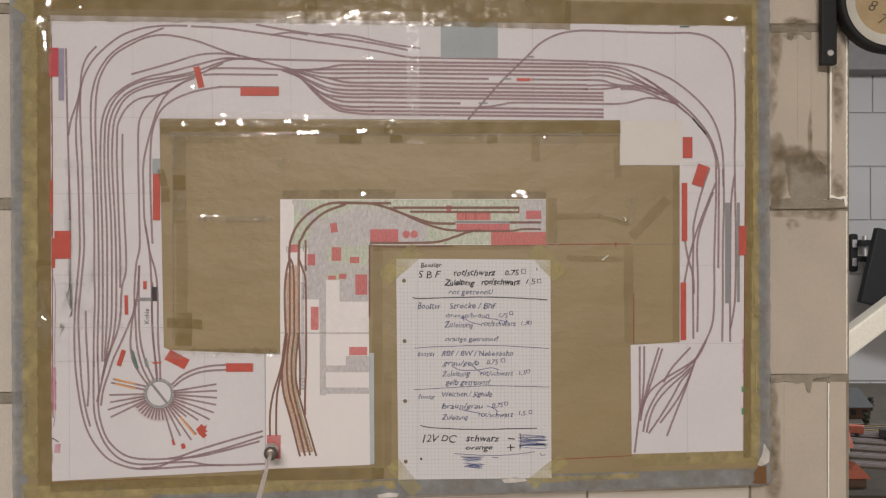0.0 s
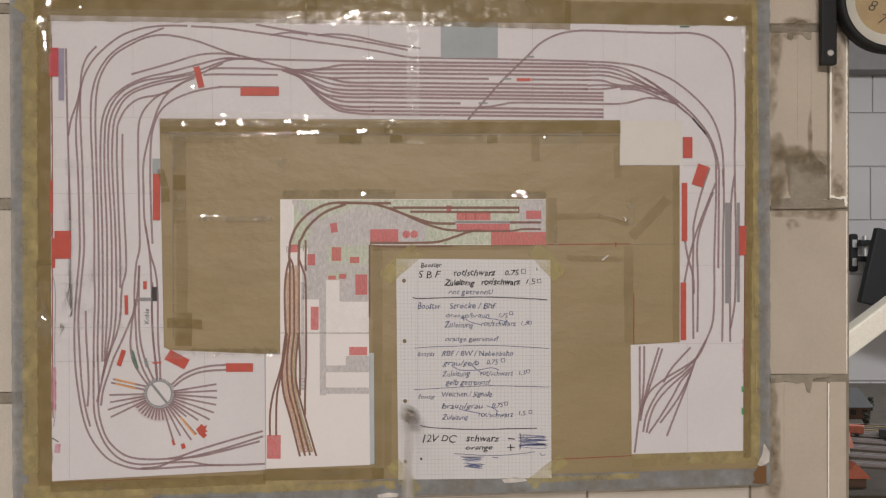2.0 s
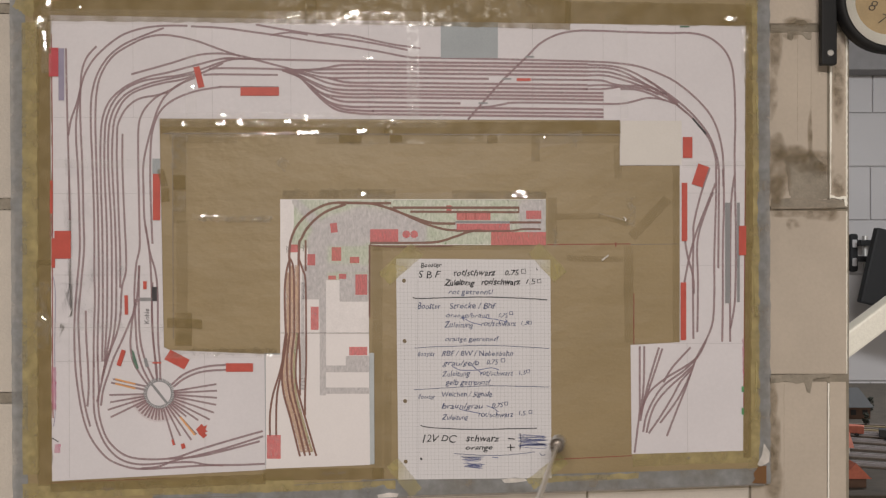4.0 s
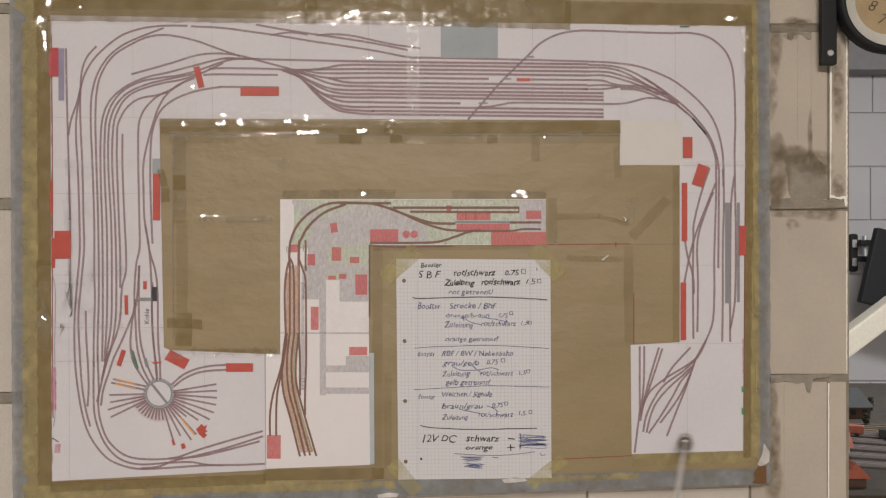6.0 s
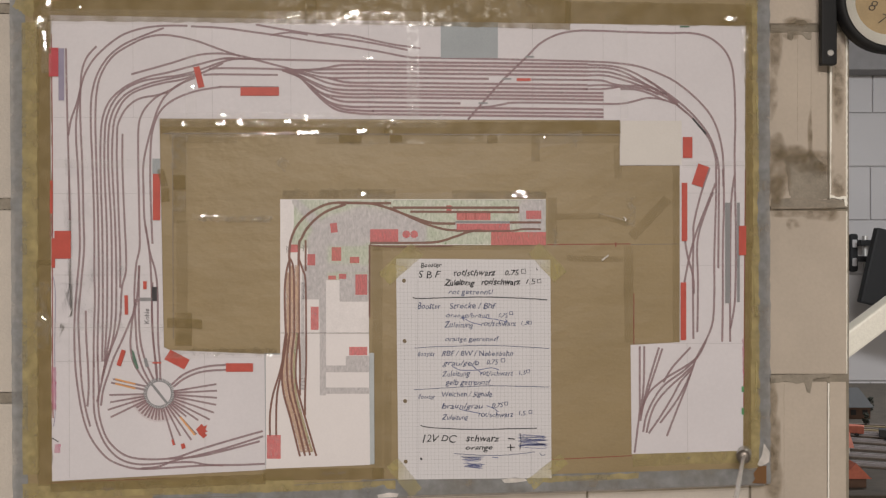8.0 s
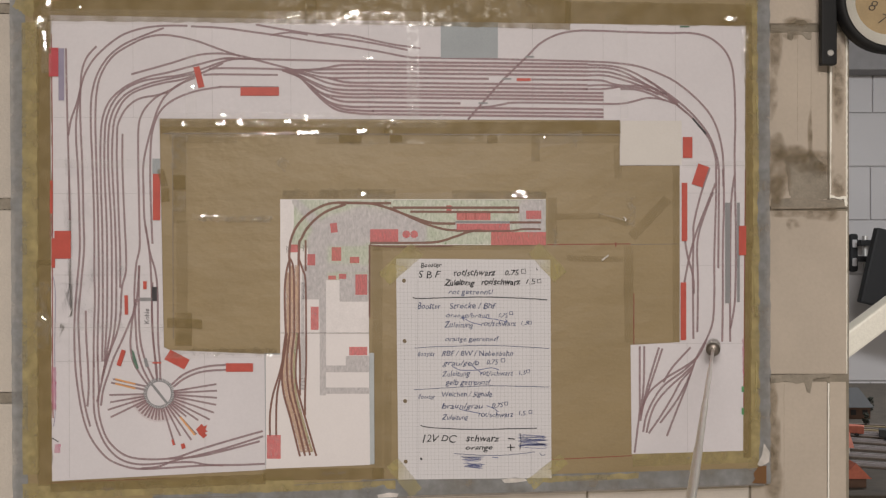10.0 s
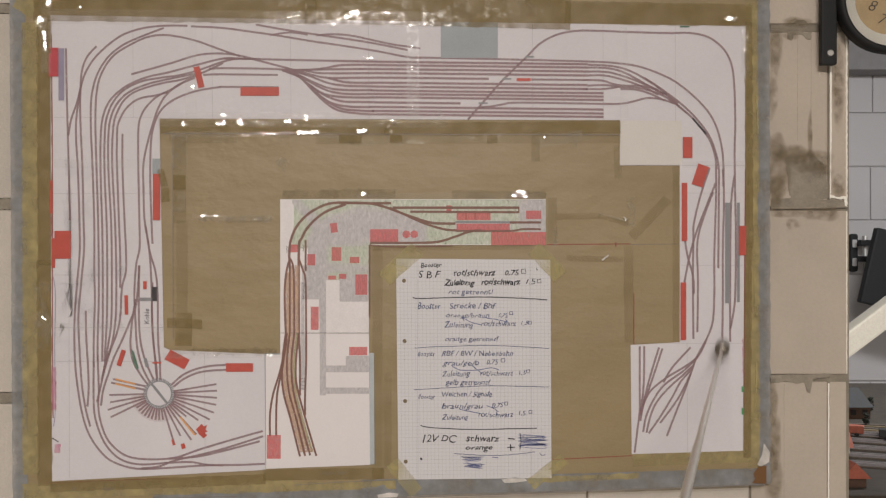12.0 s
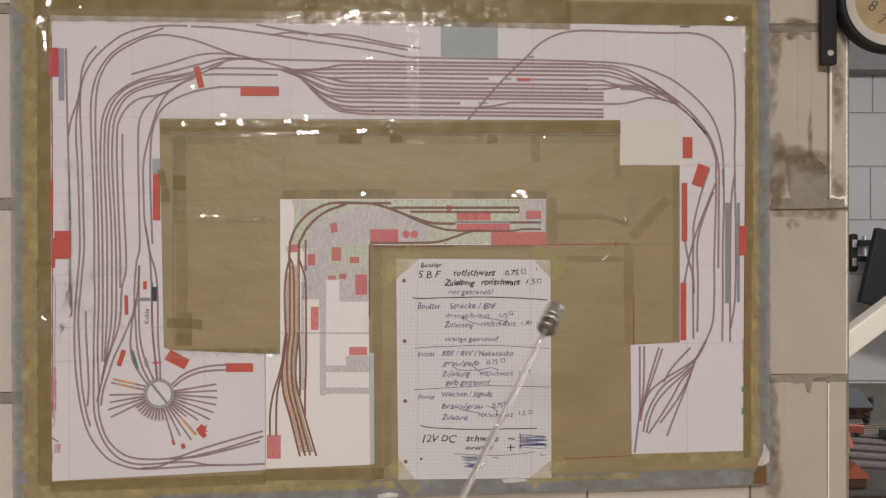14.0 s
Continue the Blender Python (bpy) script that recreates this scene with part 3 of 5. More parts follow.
    # film scraps set where glints belong: from, to, width; their tilt, growing from the middle of the upper rim,
    # mirrors the lamp to the camera
    glints = (((78, 32), (72, 52), 16), ((88, 2), (86, 12), 8), ((80, 58), (83, 92), 6), ((140, 14), (144, 16), 6), ((322, 221), (334, 222), 7),
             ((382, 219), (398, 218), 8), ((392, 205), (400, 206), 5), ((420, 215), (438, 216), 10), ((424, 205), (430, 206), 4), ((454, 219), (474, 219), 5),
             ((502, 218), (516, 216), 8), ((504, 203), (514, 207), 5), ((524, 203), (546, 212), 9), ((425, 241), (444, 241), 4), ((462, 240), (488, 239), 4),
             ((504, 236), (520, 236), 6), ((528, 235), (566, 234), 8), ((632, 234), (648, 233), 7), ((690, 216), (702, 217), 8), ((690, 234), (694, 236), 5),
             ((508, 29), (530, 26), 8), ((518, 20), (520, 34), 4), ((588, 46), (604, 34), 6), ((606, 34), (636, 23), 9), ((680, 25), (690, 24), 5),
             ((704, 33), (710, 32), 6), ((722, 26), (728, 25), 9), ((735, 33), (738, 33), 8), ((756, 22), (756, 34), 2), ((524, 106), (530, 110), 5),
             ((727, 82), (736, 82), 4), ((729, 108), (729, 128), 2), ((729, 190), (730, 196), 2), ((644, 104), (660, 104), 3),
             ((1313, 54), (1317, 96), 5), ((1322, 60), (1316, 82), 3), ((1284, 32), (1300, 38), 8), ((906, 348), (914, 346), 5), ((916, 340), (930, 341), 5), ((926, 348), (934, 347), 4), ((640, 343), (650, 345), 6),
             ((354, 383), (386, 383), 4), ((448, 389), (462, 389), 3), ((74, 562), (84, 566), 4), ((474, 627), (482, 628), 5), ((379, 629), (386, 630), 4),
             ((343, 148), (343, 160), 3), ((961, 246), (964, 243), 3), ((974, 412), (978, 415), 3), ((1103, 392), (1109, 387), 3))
    for k, (a, b, w) in enumerate(glints):
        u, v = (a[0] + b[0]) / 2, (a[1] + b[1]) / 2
        glint_tilt = (0.00042 * (690 - u), 0.00042 * (v - 69))
        tape(board, a, b, w, CLEAR_C, -0.0050, "film_fold", 0.0007, 2.0, 200 + k, 1.5, "", glint_tilt)
    # red setting-out lines and pencil
    track(board, [(968, 433), (1116, 432)], RED_LINE, 1.6, -0.0003, "setting_out_line")
    track(board, [(1090, 429), (1090, 437)], RED_LINE, 1.8, -0.0003, "setting_out_line")
    for k, (u, v) in enumerate(((598, 839), (605, 838), (1214, 812), (128, 866))):
        part("pencil_note", ribbon(spline([(u, v), (u + 3, v - 4), (u + 4, v), (u + 7, v - 4)]), 1.1, -0.0036 - 0.00001 * k), PENCIL, board)
    track(board, [(1122, 520), (1122, 610)], RED_LINE, 1.6, -0.0003, "setting_out_line")
    track(board, [(976, 814), (1118, 807)], RED_LINE, 1.4, -0.0003, "setting_out_line")
    track(board, [(86, 855), (300, 846)], RED_LINE, 1.2, -0.0017, "setting_out_line")
    track(board, [(306, 236), (307, 600)], PENCIL, 1.0, -0.0025, "setting_out_line")
    track(board, [(290, 237), (1096, 239)], PENCIL, 1.3, -0.0033, "setting_out_line")
    track(board, [(1116, 433), (1202, 432)], PENCIL, 0.9, -0.0006, "setting_out_line")
    scuff = stain("pale_scuff", (0.42, 0.36, 0.27), 0.5, 130, 0.4, 0.75)
    dirt = stain("dark_dirt", (0.16, 0.12, 0.06), 0.28, 150, 0.35, 0.8)
    for k, (q, m) in enumerate(((rect(490, 282, 512, 298, 45), scuff), (rect(304, 238, 332, 300), scuff), (rect(306, 340, 330, 375), scuff),
                                (rect(350, 384, 480, 392), scuff), (rect(978, 400, 988, 436), scuff), (rect(1008, 236, 1022, 262), scuff),
                                (rect(500, 336, 700, 350), dirt), (rect(800, 338, 965, 352), dirt), (rect(800, 5, 830, 30), dirt),
                                (rect(930, 5, 950, 30), dirt), (rect(308, 616, 490, 628), dirt), (rect(318, 282, 324, 296), dirt),
                                (rect(1110, 352, 1125, 400), scuff), (rect(62, 500, 88, 620), scuff),
                                (rect(502, 284, 510, 290), scuff))):
        part("scuff", leaf(ragged(q, k, 6.0), -0.0034 - 0.00001 * k), m, board)
    track(board, [(180, 866), (188, 862), (190, 868), (196, 863), (203, 866)], PENCIL, 1.2, -0.0036, "pencil_note")
    track(board, [(570, 840), (576, 835), (578, 841), (585, 836), (592, 838)], PENCIL, 1.2, -0.0036, "pencil_note")
    track(board, [(520, 858), (600, 853), (700, 849)], PENCIL, 1.2, -0.0036, "tape_edge")
    track(board, [(240, 884), (330, 880), (420, 878)], PENCIL, 1.4, -0.0036, "tape_edge")
    track(board, [(640, 882.5), (1000, 870), (1352, 857)], PENCIL, 1.5, -0.0036, "tape_edge")
    for q, m in ((rect(1060, 383, 1108, 386, 15), CLEAR), (rect(1063, 455, 1078, 458, -38), TORN), (rect(1102, 386, 1110, 388, 45), TORN),
                 (rect(1338, 170, 1340, 240, -3), CREAM_T), (rect(1334, 480, 1338, 560, -2), CREAM), (rect(1336, 640, 1338, 720, 1), CREAM_T)):
        part("tape_fold", slab(q, -0.0037, 0.0004), m, board)
    # torn spots
    part("torn_patch", slab([(888, 849), (910, 845), (928, 847), (934, 851), (915, 854), (893, 855)], -0.0016, 0.0002), TORN, board, "torn white spot")
    part("torn_patch", slab([(667, 876), (690, 872), (706, 874), (702, 880), (670, 882)], -0.0016, 0.0002), TORN, board, "torn white spot")
    part("torn_patch", slab([(1352, 785), (1362, 800), (1361, 818), (1346, 826), (1340, 822), (1348, 806)], -0.0018, 0.0002), TORN, board, "torn white corner")
    part("bare_corner", slab([(1333, 838), (1342, 826), (1356, 824), (1356, 856), (1330, 855), (1336, 848)], -0.0022, 0.0002),
         material("brown_card", (0.16, 0.075, 0.025), 0.8), board, "bare brown cardboard corner")


board_tapes()

# ---- printed track plan ----
plan = thing("track_plan", "white printed model railway track plan taped on kraft paper", "track plan")
OUT = [(88, 27), (780, 39), (1320, 46), (1315, 798), (1118, 804), (1116, 611), (1203, 606), (1203, 293), (1097, 293), (1097, 213),
       (282, 210), (290, 615), (300, 620), (468, 627), (470, 832), (92, 852)]
part("paper", slab(OUT, -0.0012, 0.0008), PAPER, plan)


def plan_seams():
    for u, v0, v1 in ((235, 33, 208), (375, 36, 209), (514, 38, 211), (652, 40, 211), (942, 44, 212), (1067, 46, 212), (1195, 47, 290),
                      (362, 628, 838), (1216, 606, 800), (122, 440, 846)):
        track(plan, [(u, v0), (u + 1, v1)], SEAM, 1.0, -0.00125, "sheet_seam")
    for v, u0, u1 in ((208, 95, 280), (343, 95, 285), (487, 95, 288), (580, 95, 290), (640, 95, 290), (293, 1205, 1318), (342, 1205, 1318), (470, 1205, 1316), (608, 1118, 1316)):
        track(plan, [(u0, v), (u1, v)], SEAM, 1.0, -0.00125, "sheet_seam")
    tape(plan, (731, 42), (731, 211), 22, CLEAR_L, -0.0020, "clear_tape", 0.00025, 0.8, 80)
    tape(plan, (338, 36), (338, 209), 20, CLEAR_L, -0.0020, "clear_tape", 0.00025, 0.8, 81)
    tape(plan, (95, 290), (282, 291), 16, CLEAR_L, -0.0020, "clear_tape", 0.00025, 0.8, 82)
    tape(plan, (96, 578), (288, 581), 14, CLEAR_L, -0.0020, "clear_tape", 0.00025, 0.8, 83)
    tape(plan, (1103, 48), (1104, 210), 14, CLEAR_L, -0.0020, "clear_tape", 0.0002, 0.8, 84)
    tape(plan, (1207, 292), (1316, 291), 12, CLEAR_L, -0.0020, "clear_tape", 0.0002, 0.8, 85)


def station_throat():
    """The long sidings across the top and the ladders at both ends."""
    shift = 4.0
    starts = {110: [(395, 104), (455, 105), (540, 107)], 116: [(530, 124), (558, 123), (580, 120), (602, 116), (640, 115)],
              123: [(390, 121), (470, 122), (520, 124), (600, 123)], 130: [(520, 124), (548, 127), (570, 130), (640, 130)],
              138: [(505, 123), (545, 131), (578, 138), (640, 138)], 147: [(575, 137), (594, 142), (612, 146), (645, 147)],
              154: [(505, 123), (545, 134), (580, 147), (610, 152), (645, 153)], 161: [(500, 124), (530, 134), (555, 146), (585, 157), (620, 160), (655, 160)],
              167: [(520, 130), (545, 143), (566, 155), (592, 164), (625, 167)], 173: [(500, 125), (530, 137), (552, 154), (575, 167), (605, 172), (645, 173)],
              182: [(548, 150), (566, 164), (586, 174), (608, 180), (645, 181)], 190: [(550, 154), (568, 171), (590, 184), (618, 189), (650, 190)],
              197: [(562, 166), (582, 182), (606, 193), (635, 196), (660, 197)], 203: [(500, 125), (530, 137), (552, 159), (575, 181), (600, 196), (645, 202)]}
    ends = {138: 865, 147: 1040, 154: 1040, 161: 1068, 167: 1068, 173: 1068, 182: 815, 190: 1068, 197: 1068, 203: 1068}
    for v, head in starts.items():
        end = ends.get(v, 1040)
        way = head + [(700, v), (end, v + shift * (end - 700) / 340)]
        part("track_bed", ribbon([q for q in spline(way) if q.x > 585], 6.0, -0.00122 - v * 1e-7), BED, plan)
        track(plan, way)
    track(plan, [(850, 190), (868, 189), (890, 185), (920, 182), (1060, 184), (1098, 184), (1120, 180), (1145, 174), (1170, 176), (1195, 184)])
    track(plan, [(940, 141), (1040, 142)])
    track(plan, [(735, 102), (780, 103), (960, 107), (1060, 110), (1100, 113), (1130, 118), (1160, 128), (1190, 142), (1220, 164), (1249, 193), (1266, 221), (1276, 255), (1280, 290), (1280, 330)])
    track(plan, [(1040, 115), (1080, 117), (1110, 124), (1140, 139), (1172, 161), (1203, 190), (1225, 209), (1250, 239), (1260, 258), (1266, 280), (1268, 300)])
    track(plan, [(1040, 120), (1075, 121), (1105, 129), (1140, 148), (1175, 168)])
    track(plan, [(1040, 127), (1075, 128), (1105, 136), (1135, 147), (1165, 160)])
    track(plan, [(1040, 134), (1070, 134), (1100, 141), (1135, 153), (1165, 168)])
    track(plan, [(1030, 142), (1065, 143), (1085, 149), (1105, 152), (1140, 153), (1175, 166), (1200, 184)])
    track(plan, [(1040, 152), (1070, 151), (1095, 154), (1130, 156), (1165, 166), (1190, 180), (1215, 200)])
    track(plan, [(1030, 158), (1065, 158), (1090, 155), (1105, 151)])
    track(plan, [(1098, 158), (1125, 159), (1150, 166), (1175, 178)])
    track(plan, [(1226, 210), (1250, 238)], BLACK_I, 3.4)


def upper_lines():
    track(plan, [(332, 46), (290, 46), (250, 51), (212, 65), (175, 95), (155, 122), (145, 147), (137, 180), (126, 212), (121, 240)])
    track(plan, [(338, 47), (395, 50), (440, 56), (490, 63), (550, 73), (650, 88), (720, 101), (745, 103)])
    track(plan, [(453, 44), (510, 54), (570, 63), (650, 75), (722, 89)])
    track(plan, [(478, 63), (500, 59), (520, 58), (545, 62)], width=3.4)
    track(plan, [(560, 63), (590, 61), (625, 64), (690, 78), (744, 86)])
    track(plan, [(290, 50), (263, 60), (225, 76), (200, 93), (184, 111), (171, 135), (164, 160), (161, 185), (161, 230), (164, 300), (167, 400), (167, 480), (168, 530), (166, 600), (166, 650)])
    track(plan, [(425, 100), (390, 88), (345, 72), (300, 63), (265, 65), (230, 80), (200, 100), (180, 130), (171, 165), (169, 220), (171, 300), (174, 400), (175, 520), (173, 600), (173, 640)])
    track(plan, [(232, 132), (300, 113), (350, 98), (390, 95), (425, 99), (455, 107), (490, 116), (520, 124)])
    track(plan, [(460, 105), (425, 104), (395, 104), (345, 116), (300, 128), (260, 137), (225, 152), (200, 172), (186, 195), (179, 230), (178, 300), (181, 400), (182, 480), (182, 560), (181, 640)])
    track(plan, [(448, 104), (415, 105), (390, 111), (365, 120), (325, 132), (285, 138), (252, 144), (222, 158), (203, 177), (191, 202), (186, 230), (185, 300), (189, 400), (190, 500), (189, 570), (185, 640)])
    track(plan, [(345, 131), (310, 138), (262, 149), (226, 165), (206, 186), (196, 210), (192, 240), (192, 300), (197, 400), (198, 500), (197, 570), (190, 620), (183, 660)])
    track(plan, [(345, 134), (318, 142), (290, 147), (260, 155), (235, 165), (218, 180), (208, 198), (202, 216), (199, 250), (199, 300), (204, 400), (206, 490), (205, 560), (199, 605), (188, 640), (180, 672)])
    track(plan, [(298, 163), (277, 169), (253, 173), (237, 180), (222, 194), (213, 210), (208, 225), (207, 255), (207, 290), (211, 400), (213, 460), (213, 510)])
    track(plan, [(395, 112), (370, 124), (335, 140), (305, 158), (280, 170), (262, 186), (250, 205), (245, 230), (245, 300), (247, 400), (247, 440), (241, 470), (238, 520), (240, 570), (243, 615), (252, 650), (266, 678)])
    track(plan, [(345, 138), (315, 151), (293, 170), (281, 190), (273, 212), (262, 250), (254, 290), (254, 330), (256, 390), (264, 440), (268, 500), (270, 580), (274, 630), (278, 672)])
    track(plan, [(392, 154), (350, 161), (315, 173), (290, 190), (276, 212), (268, 245), (266, 300), (267, 360), (270, 432)])
    track(plan, [(360, 133), (390, 132), (492, 133)])
    track(plan, [(370, 122), (395, 121)])
    track(plan, [(388, 154), (493, 155)])
    track(plan, [(171, 82), (155, 100), (146, 122), (143, 150), (142, 190), (143, 230), (146, 300), (148, 390), (149, 440), (144, 500), (139, 560), (141, 620), (145, 680), (152, 725), (160, 755)])


def west_lines():
    track(plan, [(117, 86), (118, 150), (120, 230), (122, 300), (124, 390)], width=3.6)
    track(plan, [(144, 148), (139, 180), (135, 215), (135, 250), (138, 300), (141, 400), (141, 450), (136, 510), (132, 570), (133, 640), (139, 695), (149, 745), (164, 780), (190, 811), (220, 825), (250, 830), (300, 828), (360, 824), (420, 823), (469, 821)])
    track(plan, [(217, 237), (217, 300), (221, 400), (223, 440), (223, 480), (216, 510), (213, 560), (207, 590), (195, 622), (185, 655), (177, 690), (172, 712)])
    track(plan, [(152, 550), (153, 600), (156, 650), (157, 690), (155, 720)])
    track(plan, [(166, 640), (166, 710), (170, 745), (186, 785), (212, 812), (248, 822), (300, 819), (338, 818), (362, 822), (395, 824)])
    track(plan, [(173, 630), (175, 690), (174, 715), (178, 745), (192, 780), (222, 806), (262, 813), (310, 810), (352, 796), (405, 780), (465, 763)])
    track(plan, [(247, 470), (245, 500), (241, 540), (232, 565), (215, 605), (201, 635), (192, 662), (183, 690), (179, 718)])
    track(plan, [(240, 530), (234, 570), (231, 610), (236, 640), (250, 665), (263, 682)])
    track(plan, [(246, 470), (246, 560), (249, 605), (258, 640), (272, 672)])
    track(plan, [(258, 400), (265, 445), (275, 480), (279, 520), (280, 600), (283, 640), (284, 672)])
    track(plan, [(270, 500), (269, 560), (272, 610), (277, 650), (278, 675)])
    track(plan, [(250, 829), (280, 826), (310, 815), (350, 806), (400, 793), (466, 772)])
    track(plan, [(300, 812), (350, 808), (400, 797), (460, 781)])
    smudge = stain("pencil_smudge", (0.42, 0.42, 0.46), 0.16, 30, 0.42, 0.8)
    for u0, v0, u1, v1 in ((120, 240, 162, 560), (104, 500, 150, 640), (160, 440, 220, 600), (265, 560, 288, 600)):
        part("smudge", leaf(ragged(rect(u0, v0, u1, v1), u0, 14.0), level(-0.00126)), smudge, plan)


def turntable():
    """Round house tracks about the turntable pit at (282, 697)."""
    cu, cv = 281.5, 697.0
    for k in range(30):
        a = radians(-8 + k * 6.2)
        part("track_bed", ribbon([Vector((cu + r * math.cos(a), cv + r * math.sin(a))) for r in (27, 50)], 5.0, -0.00122 - k * 5e-7), BED, plan)
    ring = bmesh.new()
    for r0, r1, n in ((22.5, 27.5, 48),):
        for k in range(n):
            a0, a1 = 2 * math.pi * k / n, 2 * math.pi * (k + 0.72) / n
            q = [ring.verts.new((gx(cu + r * math.cos(a)), level(PLAN_Y), gz(cv + r * math.sin(a)))) for r, a in ((r0, a0), (r1, a0), (r1, a1), (r0, a1))]
            ring.faces.new(q)
    bmesh.ops.recalc_face_normals(ring, faces=ring.faces[:])
    part("turntable_ring", ring, GREY_I, plan, "toothed grey turntable ring")
    loop = [Vector((cu + 22 * math.cos(a), cv + 22 * math.sin(a))) for a in [2 * math.pi * k / 48 for k in range(49)]]
    part("turntable_edge", ribbon(loop, 1.6, level(PLAN_Y)), GREY_I, plan)
    track(plan, [(268, 679), (296, 714)], GREY_I, 4.5, name="turntable_bridge")
    for deg, r in ((-9.5, 103), (-3, 103), (4, 103), (11, 103), (19, 103), (27, 101), (34, 84), (40, 63), (47.5, 98), (55, 100), (63, 84), (73, 95)):
        a = radians(deg)
        track(plan, [(cu + 26 * math.cos(a), cv + 26 * math.sin(a)), (cu + r * math.cos(a), cv + r * math.sin(a))], width=3.4, name="stall_track")
    for deg, r in ((178.5, 88), (170, 88), (162.5, 95), (154, 95)):
        a = radians(deg)
        track(plan, [(cu + 26 * math.cos(a), cv + 26 * math.sin(a)), (cu + r * math.cos(a), cv + r * math.sin(a))], width=3.4, name="stall_track")
    for k in range(9):
        a = radians(81 + k * 8.4)
        track(plan, [(cu + 26 * math.cos(a), cv + 26 * math.sin(a)), (cu + 47 * math.cos(a), cv + 47 * math.sin(a))], width=3.4, name="stall_track")
    for dv in (0, 8):
        track(plan, [(258, 684 + dv * 0.8), (200 - dv * 0.4, 671 + dv * 0.8)], width=3.6, name="stall_track")
        track(plan, [(240, 680 + dv), (204, 671 + dv)], ORANGE, 3.0, name="stall_mark")
    track(plan, [(319, 738), (345, 770)], ORANGE, 3.2, name="stall_mark")
    track(plan, [(305, 778), (308, 788)], RED, 4.0, name="stall_mark")
    track(plan, [(304, 681), (322, 665), (345, 654), (372, 648), (400, 646)])
    track(plan, [(307, 685), (325, 671), (350, 660), (375, 656), (400, 655)])


def east_lines():
    track(plan, [(828, 212), (850, 187), (890, 142), (932, 101), (955, 78), (985, 62), (1020, 55), (1060, 55), (1110, 57), (1180, 59), (1222, 59), (1255, 67), (1281, 88), (1294, 114), (1299, 148), (1301, 215), (1300, 260), (1300, 300), (1302, 420), (1301, 520), (1297, 558), (1292, 582)])
    track(plan, [(1267, 290), (1267, 350), (1264, 450), (1264, 520), (1261, 570), (1250, 601), (1237, 628), (1218, 645), (1182, 667), (1156, 687), (1143, 705), (1134, 732)])
    track(plan, [(1140, 138), (1172, 159), (1205, 184), (1232, 210), (1255, 241), (1267, 273), (1272, 300), (1272, 340), (1271, 475)])
    track(plan, [(1279, 300), (1281, 350), (1279, 450), (1279, 520), (1278, 605)])
    track(plan, [(1300, 310), (1296, 335), (1293, 380), (1292, 500), (1292, 605)])
    track(plan, [(1266, 325), (1250, 365), (1232, 412), (1220, 455), (1211, 500)])
    track(plan, [(1256, 297), (1240, 345), (1228, 395), (1227, 425), (1226, 490), (1227, 600)])
    track(plan, [(1212, 425), (1217, 455), (1226, 488), (1228, 520)])
    track(plan, [(1262, 340), (1245, 385), (1234, 430), (1235, 500), (1234, 588)])
    track(plan, [(1250, 601), (1232, 634), (1222, 662), (1212, 690), (1196, 730), (1180, 772)])
    track(plan, [(1235, 632), (1210, 656), (1176, 681), (1158, 705), (1144, 735), (1138, 765)])
    track(plan, [(1229, 645), (1205, 667), (1180, 690), (1160, 715), (1150, 740), (1144, 766)])
    track(plan, [(1226, 652), (1205, 675), (1190, 702), (1170, 735), (1148, 767)])
    track(plan, [(1223, 660), (1200, 705), (1168, 749)])
    track(plan, [(1132, 613), (1132, 680), (1132, 725), (1128, 760), (1123, 801)])
    track(plan, [(1140, 613), (1139, 680), (1133, 735)])
    track(plan, [(1166, 615), (1150, 668), (1140, 708), (1133, 745)])
    track(plan, [(1172, 617), (1158, 660), (1146, 695), (1134, 730)])
    track(plan, [(1222, 615), (1190, 650), (1174, 677)])


